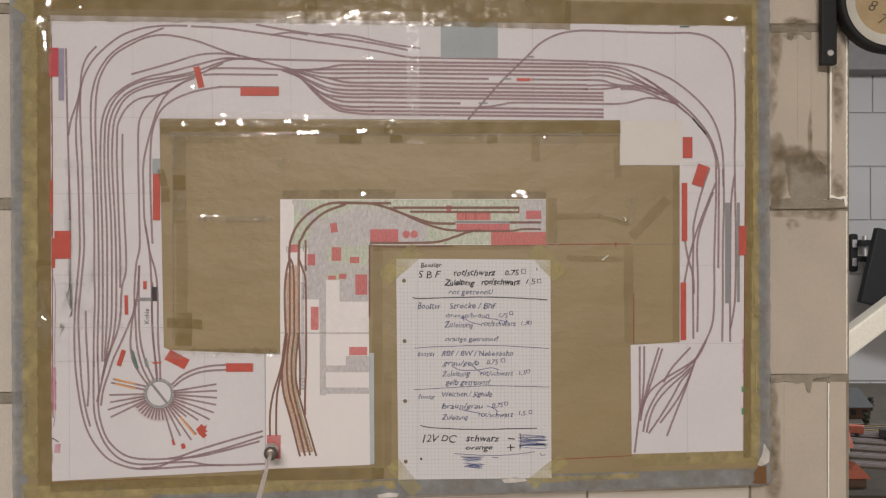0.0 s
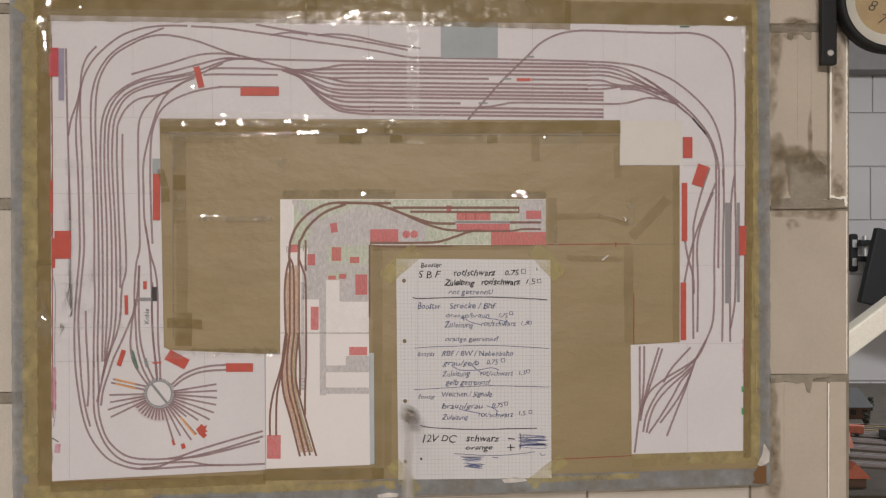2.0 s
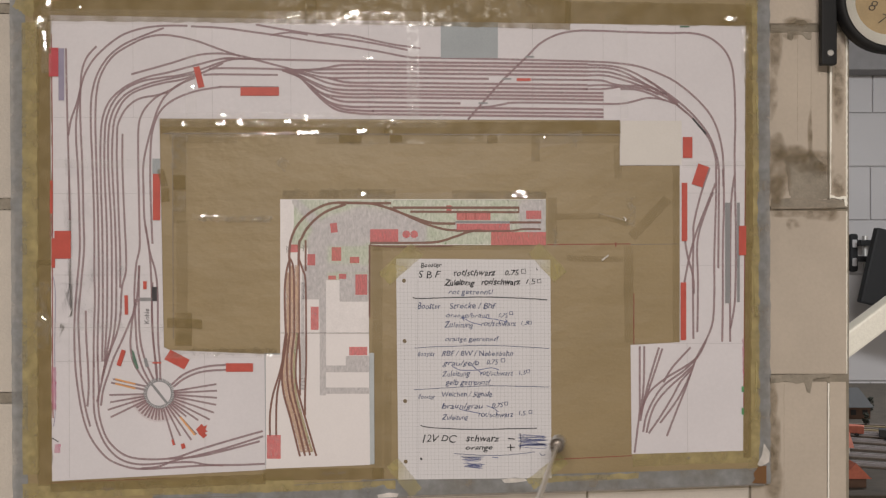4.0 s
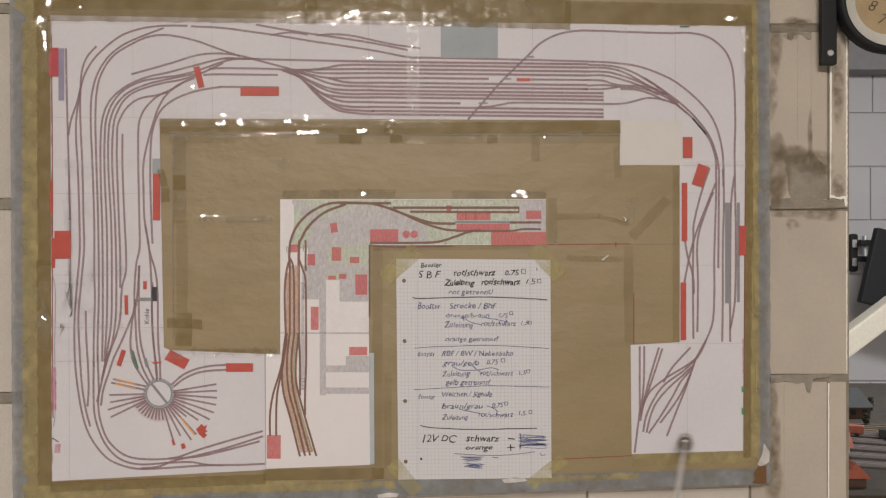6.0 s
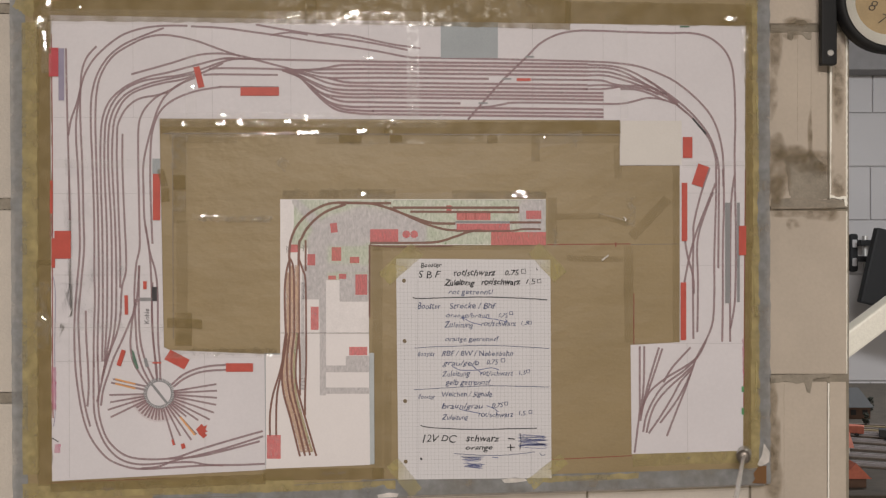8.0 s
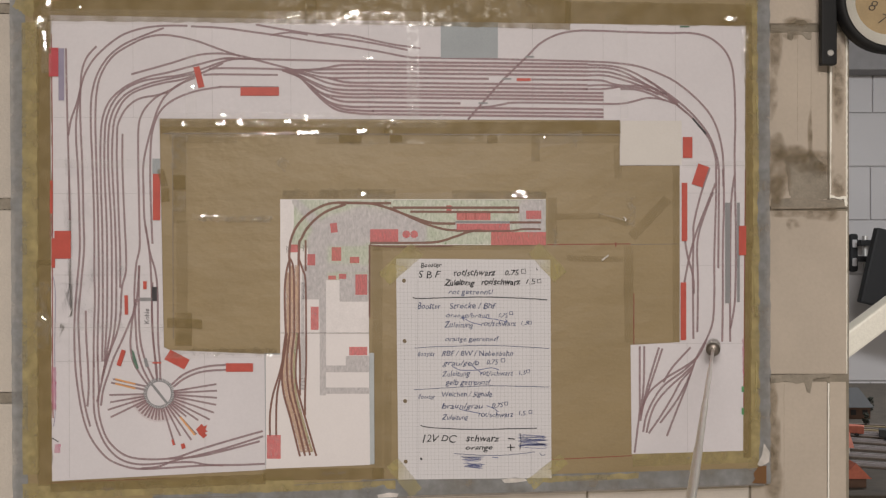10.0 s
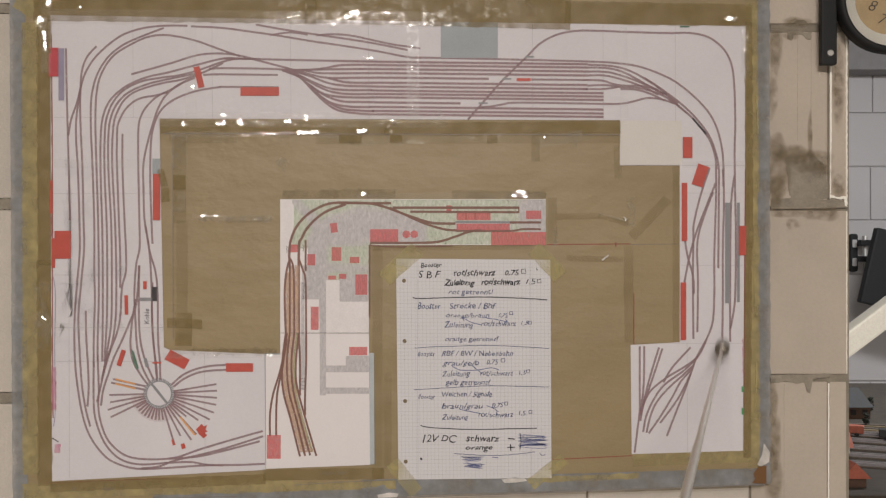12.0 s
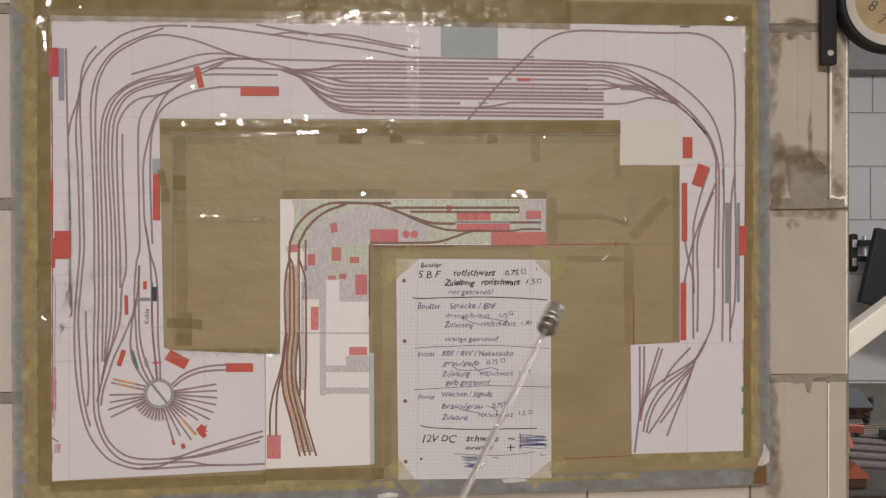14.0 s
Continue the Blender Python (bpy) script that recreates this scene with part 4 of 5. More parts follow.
def plan_marks():
    for q in (rect(87, 85, 104, 136), rect(97, 409, 126, 458), rect(1283 + 24, 400, 1320, 452)):
        patch(plan, q, RED if q[0][1] > 200 else RED_D)
    for q in (rect(426, 155, 494, 170), rect(347, 118, 358, 156, -14), rect(271, 308, 284, 390), rect(221, 523, 227, 557, -1),
              rect(254, 498, 260, 512), rect(211, 619, 219, 648, 18), rect(400, 643, 448, 658), rect(1208, 243, 1225, 280),
              rect(1229, 292, 1249, 330, 18), rect(1206, 324, 1216, 427), rect(1204, 500, 1214, 602), rect(914, 139, 939, 144),
              rect(321, 785, 328, 794, -15), rect(89, 320, 94, 378), rect(92, 422, 98, 474)):
        patch(plan, q, RED)
    patch(plan, [(302, 619), (336, 637), (326, 654), (291, 636)], RED)
    patch(plan, [(347, 760), (357, 750), (361, 755), (367, 752), (364, 760), (368, 764), (362, 766), (367, 770), (360, 776), (352, 768)], RED)
    patch(plan, rect(104, 86, 114, 178), VIOLET, name="platform_mark")
    patch(plan, rect(780, 40, 881, 103), GREY_L, name="grey_field", label="plain grey field")
    patch(plan, rect(1283, 359, 1292, 537), GREY_I, name="platform_mark")
    patch(plan, rect(1304, 359, 1309, 535), GREY_I, name="platform_mark")
    patch(plan, rect(270, 281, 283, 309), GREY_L, name="platform_mark")
    patch(plan, rect(269, 508, 278, 533), BLACK_I, name="coal_bunker_mark")
    patch(plan, rect(248, 527, 268, 533), GREY_I, name="platform_mark")
    for u, v in ((937, 101), (897, 140), (855, 183)):
        patch(plan, rect(u - 8, v - 1.5, u + 8, v + 1.5), GREY_I, name="signal_mark")
    patch(plan, [(233, 618), (237, 622), (246, 652), (242, 654), (236, 640)], GREEN_D, name="siding_mark")
    patch(plan, rect(256, 634, 262, 650, -15), GREY_I, name="platform_mark")
    patch(plan, rect(270, 641, 286, 643.5), RED, name="crossing_mark")
    for v, h in ((684, 5), (722, 6)):
        patch(plan, rect(1312, v, 1317, v + h * 2), GREEN_M, name="green_mark")
    track(plan, [(1319, 300), (1317.5, 480), (1316, 720)], RED_LINE, 1.6, name="edge_line")
    track(plan, [(91, 60), (93, 300), (93, 560), (94, 740)], RED_LINE, 1.8, name="setting_out_line")
    track(plan, [(94, 490), (98, 520), (97, 620), (98, 720), (95, 755)], VIOLET, 1.4, name="pen_mark")
    track(plan, [(93, 776), (104, 782)], BLACK_I, 1.6, name="pen_mark")
    patch(plan, rect(1203, 46, 1220, 49), GREEN_D, name="pen_mark")
    pink = stain("pink_bleed", (0.72, 0.20, 0.34), 0.6, 90, 0.1, 0.8)
    for q in (rect(91, 650, 100, 726), rect(96, 786, 107, 802), rect(88, 340, 92, 420), rect(1314, 600, 1317, 670)):
        part("colour_bleed", leaf(ragged(q, q[0][1], 2.0), level(PLAN_Y)), pink, plan)
    lettering(plan, "Kohle", 264, 290, 573, 8.5, BLACK_I, PLAN_Y, 0, 0, 0.0, 90)
    # blank patch pasted over the plan's notch
    patch(plan, rect(1098, 214, 1206, 292), material("pasted_paper", (0.60, 0.565, 0.53), 0.6, spots=0.04, grain=0.012), PLAN_Y, "pasted_patch", "blank cream paper patch")


plan_seams()
upper_lines()
station_throat()
west_lines()
turntable()
east_lines()
plan_marks()

# ---- hand-coloured branch plan ----
branch = thing("branch_plan", "hand-coloured paper plan of a branch line and village", "track plan")
part("paper", slab([(496, 353), (966, 353), (966, 434), (653, 434), (653, 590), (496, 590)], -0.0016, 0.0005), PAPER_L, branch)
under = thing("grey_card", "grey card sheet behind the loose paper flap", "card")
part("card", slab([(468, 626), (662, 625), (663, 822), (470, 830)], -0.0006, 0.0004), UNDER, under)
patch(under, [(654, 625), (661.5, 625), (662.5, 822), (655, 822)], material("pale_card_edge", (0.42, 0.45, 0.47), 0.5), -0.0008, "card_edge", "pale folded edge")


def branch_fields():
    y = -0.00165
    white = ink("bare_paper", (0.70, 0.66, 0.66), 1.0)

    def field(points, mat, name):
        if mat is GREY_P:
            patch(branch, points, white, y, "bare_paper")
        patch(branch, points, mat, y, name)
    field([(520, 354), (966, 354), (966, 433), (655, 433), (655, 530), (545, 530), (545, 440), (512, 440), (520, 400)], GREEN_P, "green_wash")
    field([(545, 420), (575, 385), (640, 365), (700, 375), (755, 400), (755, 428), (650, 430), (640, 436), (560, 436)], GREY_P, "grey_wash")
    field([(512, 354), (528, 354), (565, 385), (580, 420), (578, 590), (566, 590), (562, 430), (548, 395)], GREY_P, "road_wash")
    field([(545, 420), (575, 420), (575, 470), (545, 470)], GREY_P, "road_wash")
    field([(570, 465), (652, 470), (652, 482), (570, 482)], GREY_P, "road_wash")
    field([(601, 485), (652, 485), (652, 534), (601, 534)], GREY_P, "yard_wash")
    field([(535, 470), (566, 470), (566, 530), (535, 530)], GREY_P, "yard_wash")
    field([(918, 355), (965, 355), (965, 412), (935, 412), (918, 400)], GREY_P, "yard_wash")
    field([(805, 391), (905, 391), (905, 411), (805, 411)], GREY_P, "platform_wash")
    field([(577, 496), (601, 496), (601, 534), (653, 534), (653, 590), (577, 590)], white, "bare_paper")
    field(rect(498, 354, 517, 440), white, "bare_paper")
    for q in (rect(585, 395, 597, 412, -8), rect(587, 438, 604, 462), rect(619, 455, 636, 466), rect(581, 488, 595, 495),
              rect(600, 485, 613, 494), rect(629, 486, 650, 522), rect(544, 450, 558, 470), rect(550, 543, 564, 584),
              rect(655, 406, 705, 428), rect(514, 433, 528, 447), rect(808, 374, 868, 390), rect(808, 396, 902, 408),
              rect(931, 373, 958, 388), rect(869, 411, 966, 434), rect(790, 364, 799, 378)):
        patch(branch, q, RED_P, BRANCH_Y)
    for q in (rect(757, 366, 796, 369.5), rect(840, 374, 841.5, 390), rect(824, 374, 825.5, 390)):
        patch(branch, q, RED_LINE, BRANCH_Y, "red_pencil_line")
    for u, v in ((506, 436), (535, 434)):
        part("pencil_note", ribbon(spline([(u, v), (u + 3, v + 2), (u + 1, v + 5), (u + 3, v + 8), (u + 1, v + 11)]), 1.2, level(BRANCH_Y)), PENCIL, branch)
    for u in (719, 733):
        patch(branch, [(u + 7 * math.cos(a), 415 + 7 * math.sin(a)) for a in [2 * math.pi * k / 10 for k in range(10)]], RED_P, BRANCH_Y, "tank_mark")


def branch_tracks():
    def line(points, w=4.0, mat=RAIL_B):
        track(branch, points, mat, w, BRANCH_Y)
    line([(692, 360), (640, 360), (600, 359), (575, 363), (547, 378), (526, 400), (515, 425), (512, 450), (513, 462)], 4.5)
    line([(612, 362), (575, 376), (548, 399), (534, 422), (529, 446), (529, 590)], 4.5)
    line([(600, 360), (650, 360), (682, 367), (720, 381), (760, 394), (790, 396), (806, 396)], 4.5)
    line([(690, 368), (716, 380), (752, 396), (786, 406), (808, 408)], 4.2)
    line([(695, 368), (918, 368)], 4.5)
    line([(726, 375), (918, 376)], 4.0)
    line([(918, 367), (918, 377)], 2.5)
    line([(655, 430), (740, 430), (776, 428), (806, 419), (832, 410), (852, 408)], 4.2)
    line([(806, 393), (958, 394)], 3.6, GREY_I)
    line([(806, 409), (900, 409), (925, 406), (957, 406)], 3.6)
    line([(902, 394), (957, 394)], 4.0)
    line([(654, 434), (654, 562)], 3.0)
    line([(654, 434), (700, 437), (800, 435)], 2.2)
    line([(525, 470), (525, 592)], 7.0, TAN)
    line([(517, 470), (517, 592)], 6.0, TAN)
    line([(509, 482), (509, 592)], 5.0, TAN)
    line([(513, 458), (507, 482), (504, 520), (506, 592)], 3.8)
    line([(513, 460), (513, 592)], 3.4)
    line([(514, 458), (520, 484), (521, 592)], 3.4)
    line([(529, 458), (536, 478), (541, 500), (542, 592)], 3.4)
    line([(541, 425), (541, 480)], 3.6)
    line([(536, 500), (536, 592)], 6.0, GREY_P)


branch_fields()
branch_tracks()

# ---- the loose flap, in hinged strips ----
FLAP = [(496, 590.5), (653, 590.5), (655, 823), (471, 830), (470, 628), (496, 628)]
BEND = Vector((math.sin(radians(6)), math.cos(radians(6))))     # the paper bends along this way on the grid
START, STRIPS = Vector((653, 658)), 28
S0, S1 = 0.0, (Vector((655, 823)) - START).dot(BEND)
STEP = (S1 - S0) / STRIPS


def cut(poly, lo, hi):
    """The part of an outline between two bend lines."""
    for sign, lim in ((1, lo), (-1, -hi)):
        out = []
        for i, p in enumerate(poly):
            q = poly[(i + 1) % len(poly)]
            a, b = sign * (p - START).dot(BEND) - lim, sign * (q - START).dot(BEND) - lim
            if a >= 0:
                out.append(p)
            if a * b < 0:
                out.append(p + (q - p) * (a / (a - b)))
        poly = out
        if len(poly) < 3:
            return []
    return poly


def flap():
    """The flap's strips, each with its own piece of the drawing, and their hinges."""
    marks = [([(517, 590), (512, 640), (515, 690), (526, 740), (543, 800)], 7.0, TAN),
             ([(510, 590), (504, 640), (506, 690), (519, 740), (535, 800)], 6.0, TAN),
             ([(525, 590), (520, 640), (522, 690), (534, 740), (552, 800)], 6.0, TAN),
             ([(508, 590), (503, 625), (495, 660), (483, 700), (478, 735), (478, 772)], 3.6, RAIL_B),
             ([(508, 600), (499, 655), (491, 695), (489, 735), (489, 772)], 3.6, RAIL_B),
             ([(506, 590), (500, 640), (501, 690), (514, 740), (531, 808)], 3.7, RAIL_B),
             ([(513, 590), (508, 640), (511, 690), (524, 740), (540, 807)], 3.6, RAIL_B),
             ([(521, 590), (516, 640), (519, 690), (531, 740), (549, 806)], 3.6, RAIL_B),
             ([(529, 590), (524, 640), (525, 680), (539, 735), (560, 807)], 3.6, RAIL_B),
             ([(529, 590), (531, 640), (531, 700)], 3.8, RAIL_B),
             ([(542, 590), (542, 640), (540, 700), (540, 735)], 3.6, RAIL_B),
             ([(526, 590), (521, 640), (523, 690), (535, 740), (553, 800)], 3.2, GREEN_P),
             ([(536, 592), (537, 640), (535, 690)], 8.0, GREY_P)]
    areas = [(rect(472.5, 770, 497, 812), RED_P), (rect(618, 614, 650, 629), RED_P), (rect(566, 590, 577, 700), GREY_P),
             (rect(577, 647, 653, 659), GREY_P), (rect(577, 686, 653, 697), GREY_P), (rect(612, 630, 653, 647), GREY_P)]
    strips = []
    for i in range(-1, STRIPS):
        lo, hi = (S0 + i * STEP, S0 + (i + 1) * STEP) if i >= 0 else (-400, 0)
        outline = cut([Vector(p) for p in FLAP], lo, hi)
        if not outline:
            continue
        hinge = START + BEND * max(lo, 0.0)
        origin = Matrix.Translation((gx(hinge.x), 0, gz(hinge.y)))
        piece = part("paper_strip", slab([tuple(p) for p in outline], -0.0016, 0.0003), PAPER_L, branch)
        piece.data.transform(origin.inverted())
        for points, w, mat in marks:
            run = []
            for q in spline(points, 0.8):
                if lo - 1.3 <= (q - START).dot(BEND) <= hi + 1.2:
                    run.append(q)
            if len(run) > 1:
                sub = part("track_line", ribbon(run, w, level(BRANCH_Y)), mat, piece)
                sub.data.transform(origin.inverted())
        for points, mat in areas:
            c = cut([Vector(p) for p in points], lo, hi)
            if c:
                sub = part("colour_field", leaf([tuple(p) for p in c], level(BRANCH_Y)), mat, piece)
                sub.data.transform(origin.inverted())
        strips.append((piece, max(i, -1), origin))
    track(branch, [(497, 589), (653, 589)], SEAM, 1.6, BRANCH_Y - 0.0004, "fold")
    return strips


STRIP_LIST = flap()


def flap_poses(bend, twist, swing):
    """Poses of all strips when the flap is bent, twisted (its free side edge forward) and swung sideways by so many degrees in all."""
    across = Vector((BEND.y * U, 0, BEND.x * U)).normalized()
    along = Vector((BEND.x, 0, -BEND.y)).normalized()
    weights = [math.exp(-7.0 * k / (STRIPS - 1)) for k in range(STRIPS)]
    m = Matrix.Identity(4)
    poses = {}
    for piece, i, origin in STRIP_LIST:
        if i >= 0:
            # the first hinges take more of the bend than the last ones
            w = weights[i] / sum(weights)
            c = START + BEND * (STEP * i)
            for turn, u in ((Matrix.Rotation(-radians(bend * w), 4, across) @ Matrix.Rotation(radians(twist / STRIPS), 4, along), 655.0),
                            (Matrix.Rotation(radians(swing / STRIPS), 4, "Y"), 471.0)):
                h = Matrix.Translation((gx(u), 0, gz(c.y + (c.x - u) * math.tan(radians(6)))))
                m = m @ h @ turn @ h.inverted()
        poses[piece] = m @ origin
    return poses


# ---- note sheet ----
note = thing("note_sheet", "squared notebook sheet with handwritten wiring notes taped to kraft paper", "note")
part("paper", slab([(701, 458), (974, 460), (976, 846), (705, 849)], -0.0016, 0.0006), NOTE, note)


def note_sheet():
    bm = bmesh.new()
    y = -0.00168
    for k in range(1, 42):
        f = k / 41.7
        ribbon([Vector((701 + 273 * f, 458.5 + 2 * f)), Vector((705 + 271 * f, 848.5 - 3 * f))], 0.55, y, bm)
    for k in range(1, 59):
        f = k / 59.2
        ribbon([Vector((701.3 + 4 * f, 458.5 + 390 * f)), Vector((973.7 + 2 * f, 460.5 + 385 * f))], 0.55, y - 0.000004, bm)
    tagged(part("ruling", bm, RULE, note), kind="stuff")
    for u in (740, 941):
        track(note, [(u - 2, 460), (u, 847)], RULE, 1.0, -0.0017, "margin_line")
    for u, v in ((715, 497), (716, 604), (717, 710), (718, 817)):
        patch(note, [(u + 3.6 * math.cos(a), v + 3.6 * math.sin(a)) for a in [2 * math.pi * k / 14 for k in range(14)]], HOLE, NOTE_Y, "punch_hole")

    def words(text, u0, u1, v, h, mat=PEN_BL, thin=0.006):
        lettering(note, text, u0, u1, v, h, mat, thin=thin)

    def square(u, v, s, mat):
        part("square_sign", ribbon([Vector(p) for p in ((u, v), (u + s, v - 0.5), (u + s + 0.5, v + s), (u, v + s), (u, v))], 1.3, level(NOTE_Y)), mat, note)

    words("Booster", 744, 782, 473, 8, PEN_BK, 0.022)
    words("S B F", 740, 780, 492, 12, PEN_BK, 0.006)
    words("rot/schwarz", 802, 878, 488, 11, PEN_BK, 0.022)
    words("0,75", 893, 919, 487, 9, PEN_BK, 0.022)
    square(923, 477, 7, PEN_BK)
    words("Zuleitung", 786, 840, 505, 10, PEN_BK, 0.034)
    words("rot/schwarz", 851, 922, 504, 10, PEN_BK, 0.034)
    words("1,5", 931, 948, 503, 9, PEN_BK, 0.0)
    square(951, 495, 6, PEN_BK)
    words("rot getrennt!", 794, 873, 521, 9)
    words("Booster", 739, 780, 547, 11)
    words("Strecke / Bhf", 795, 878, 546, 10)
    words("orange/braun", 789, 866, 562, 8)
    words("0,75", 882, 899, 562, 7)
    square(902, 552, 5, PEN_BL)
    words("Zuleitung", 786, 838, 580, 10)
    words("rot/schwarz", 851, 914, 577, 9)
    words("1,5", 922, 935, 575, 7)
    square(935, 569, 5, PEN_BL)
    words("orange getrennt!", 788, 882, 604, 8)
    words("Booster", 739, 770, 631, 8)
    words("RBF / BW / Nebenbahn", 782, 908, 630, 9)
    words("grau/gelb", 783, 848, 647, 9)
    words("0,75", 861, 882, 645, 8)
    square(887, 635, 6, PEN_BL)
    words("Zuleitung", 782, 832, 666, 9)
    words("rot/schwarz", 849, 909, 665, 9)
    words("1,5", 918, 931, 663, 8)
    square(932, 655, 5, PEN_BL)
    words("gelb getrennt!", 788, 867, 681, 9)
    words("Booster", 740, 770, 706, 8)
    words("Weichen / Signale", 782, 871, 702, 9)
    words("braun/grau", 782, 855, 723, 9)
    words("0,75", 871, 891, 721, 8)
    square(893, 712, 5, PEN_BL)
    words("Zuleitung", 782, 829, 743, 9)
    words("rot/schwarz", 846, 909, 738, 9)
    words("1,5", 918, 931, 735, 8)
    square(936, 727, 5, PEN_BL)
    words("12V DC", 748, 808, 783, 13, PEN_BK, 0.004)
    words("schwarz", 825, 884, 781, 11, PEN_BK, 0.014)
    words("orange", 824, 872, 796, 9, PEN_BK, 0.014)
    for pts, w, mat in (([(730, 527), (742, 528.5), (800, 527), (860, 526), (920, 528), (968, 531)], 1.7, PEN_BK),
                        ([(733, 616), (800, 613), (880, 612), (972, 617)], 1.0, PEN_BL),
                        ([(733, 690), (800, 686), (870, 683), (972, 685)], 1.0, PEN_BL),
                        ([(744, 753), (765, 757), (830, 760), (900, 759), (950, 758)], 1.5, PEN_BK),
                        ([(804, 803), (880, 806), (947, 800)], 1.0, PEN_BL),
                        ([(899, 776), (911, 777)], 2.0, PEN_BK), ([(897, 792), (911, 792)], 2.0, PEN_BK), ([(903, 786), (904, 798)], 2.0, PEN_BK),
                        ([(871, 809), (882, 810)], 1.4, PEN_SC), ([(818, 562), (835, 571), (852, 575)], 1.3, PEN_SC),
                        ([(856, 562), (880, 566), (898, 570)], 1.3, PEN_SC), ([(800, 648), (815, 655), (845, 655), (870, 651), (883, 655)], 1.3, PEN_SC),
                        ([(835, 646), (845, 655), (853, 662)], 1.3, PEN_SC), ([(812, 724), (830, 728), (850, 732)], 1.3, PEN_SC),
                        ([(861, 718), (872, 722), (882, 729)], 1.3, PEN_SC), ([(818, 562), (825, 562)], 1.2, PEN_SC), ([(818, 562), (821, 568)], 1.2, PEN_SC),
                        ([(898, 570), (892, 571)], 1.2, PEN_SC), ([(898, 570), (894, 565)], 1.2, PEN_SC), ([(920, 767), (922, 782), (920, 796)], 1.3, PEN_BK),
                        ([(955, 801), (958, 806), (965, 805)], 1.2, PEN_BL), ([(744, 811), (747, 814)], 3.0, PEN_BK), ([(949, 475), (951, 479)], 1.6, PEN_BK)):
        part("pen_stroke", ribbon(spline(pts), w, level(NOTE_Y), wobble=0.6), mat, note)
    rng = random.Random(4)
    for u0, u1, v0, v1 in ((919, 966, 772, 791), (819, 853, 808, 816), (823, 855, 819, 829)):
        zig = []
        for k in range(24 if u1 - u0 > 40 else 13):
            f = (k % 12) / 11
            zig.append((u0 + (u1 - u0) * (k % 2) + rng.uniform(-4, 4), v0 + (v1 - v0) * f + rng.uniform(-2.5, 2.5)))
        part("scribble", ribbon(spline(zig, 8), 0.8, level(NOTE_Y)), PEN_SC, note, "blue crossed-out scribble")
    for a, b, w, k in (((680, 494), (738, 441), 30, 1), ((945, 440), (992, 490), 28, 2), ((694, 818), (737, 872), 26, 3), ((938, 858), (998, 812), 22, 4)):
        tape(note, a, b, w, CREAM_T, -0.0021, "corner_tape", 0.00025, 2.0, 90 + k, label="yellowed masking tape corner")


note_sheet()


# ---- pointer ----
def turned(profile, n=20):
    """A body of revolution along +z from (radius, height) pairs."""
    bm = bmesh.new()
    rings = [[bm.verts.new((r * math.cos(2 * math.pi * k / n), r * math.sin(2 * math.pi * k / n), h)) for k in range(n)] for r, h in profile]
    for a, b in zip(rings, rings[1:]):
        for k in range(n):
            bm.faces.new((a[k], a[(k + 1) % n], b[(k + 1) % n], b[k]))
    bm.faces.new(rings[0][::-1])
    bm.faces.new(rings[-1])
    bmesh.ops.recalc_face_normals(bm, faces=bm.faces[:])
    return bm


def pointer():
    """A telescopic steel pointer with a magnet head; its tip is the origin and the rod runs along +z."""
    ob = thing("telescopic_pointer", "telescopic steel pointer with a ribbed magnet head", "pointer")
    dark = material("dark_steel", (0.22, 0.19, 0.165), 0.4, metal=0.8)
    satin = material("satin_steel", (0.56, 0.55, 0.53), 0.42, metal=0.85, spots=0.15, scale=90, bump=0.03)
    def piece(name, profile, mat, label=""):
        p = part(name, turned(profile), mat, ob, label)
        for f in p.data.polygons:
            f.use_smooth = len(f.vertices) == 4
        return p
    piece("magnet", [(0.0078, 0.0), (0.0088, 0.001), (0.0090, 0.003), (0.0090, 0.018), (0.0083, 0.0195)], satin, "satin steel magnet cup")
    piece("groove", [(0.0079, 0.0195), (0.0079, 0.0225)], dark)
    piece("collar", [(0.0080, 0.0225), (0.0093, 0.0232), (0.0093, 0.0270), (0.0082, 0.0280)], satin)
    piece("neck", [(0.0080, 0.0280), (0.0076, 0.0350), (0.0090, 0.0362), (0.0090, 0.0385), (0.0030, 0.0395)], dark, "dark flanged neck")
    z = 0.0395
    for r, length in ((0.0021, 0.15), (0.0026, 0.17), (0.0031, 0.17), (0.0036, 0.20)):
        piece("rod_section", [(r * 0.85, z), (r, z + 0.001), (r, z + length - 0.004), (r * 1.1, z + length - 0.003), (r * 1.1, z + length)], STEEL)
        z += length
    return ob


POINTER = pointer()


def pointer_pose(u, v, y, u2, v2, lean):
    """The tip over the grid point at depth y; the rod runs towards (u2, v2) and leans away from the line of sight."""
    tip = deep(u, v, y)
    to_eye = Vector((0, EYE_Y, EYE_Z)) - tip
    sight = to_eye / abs(to_eye.y)
    side = Vector((u2 - u, 0, -(v2 - v))).normalized()
    way = (sight + side * lean).normalized()
    m = way.to_track_quat("Z", "Y").to_matrix().to_4x4()
    return Matrix.Translation(tip) @ m


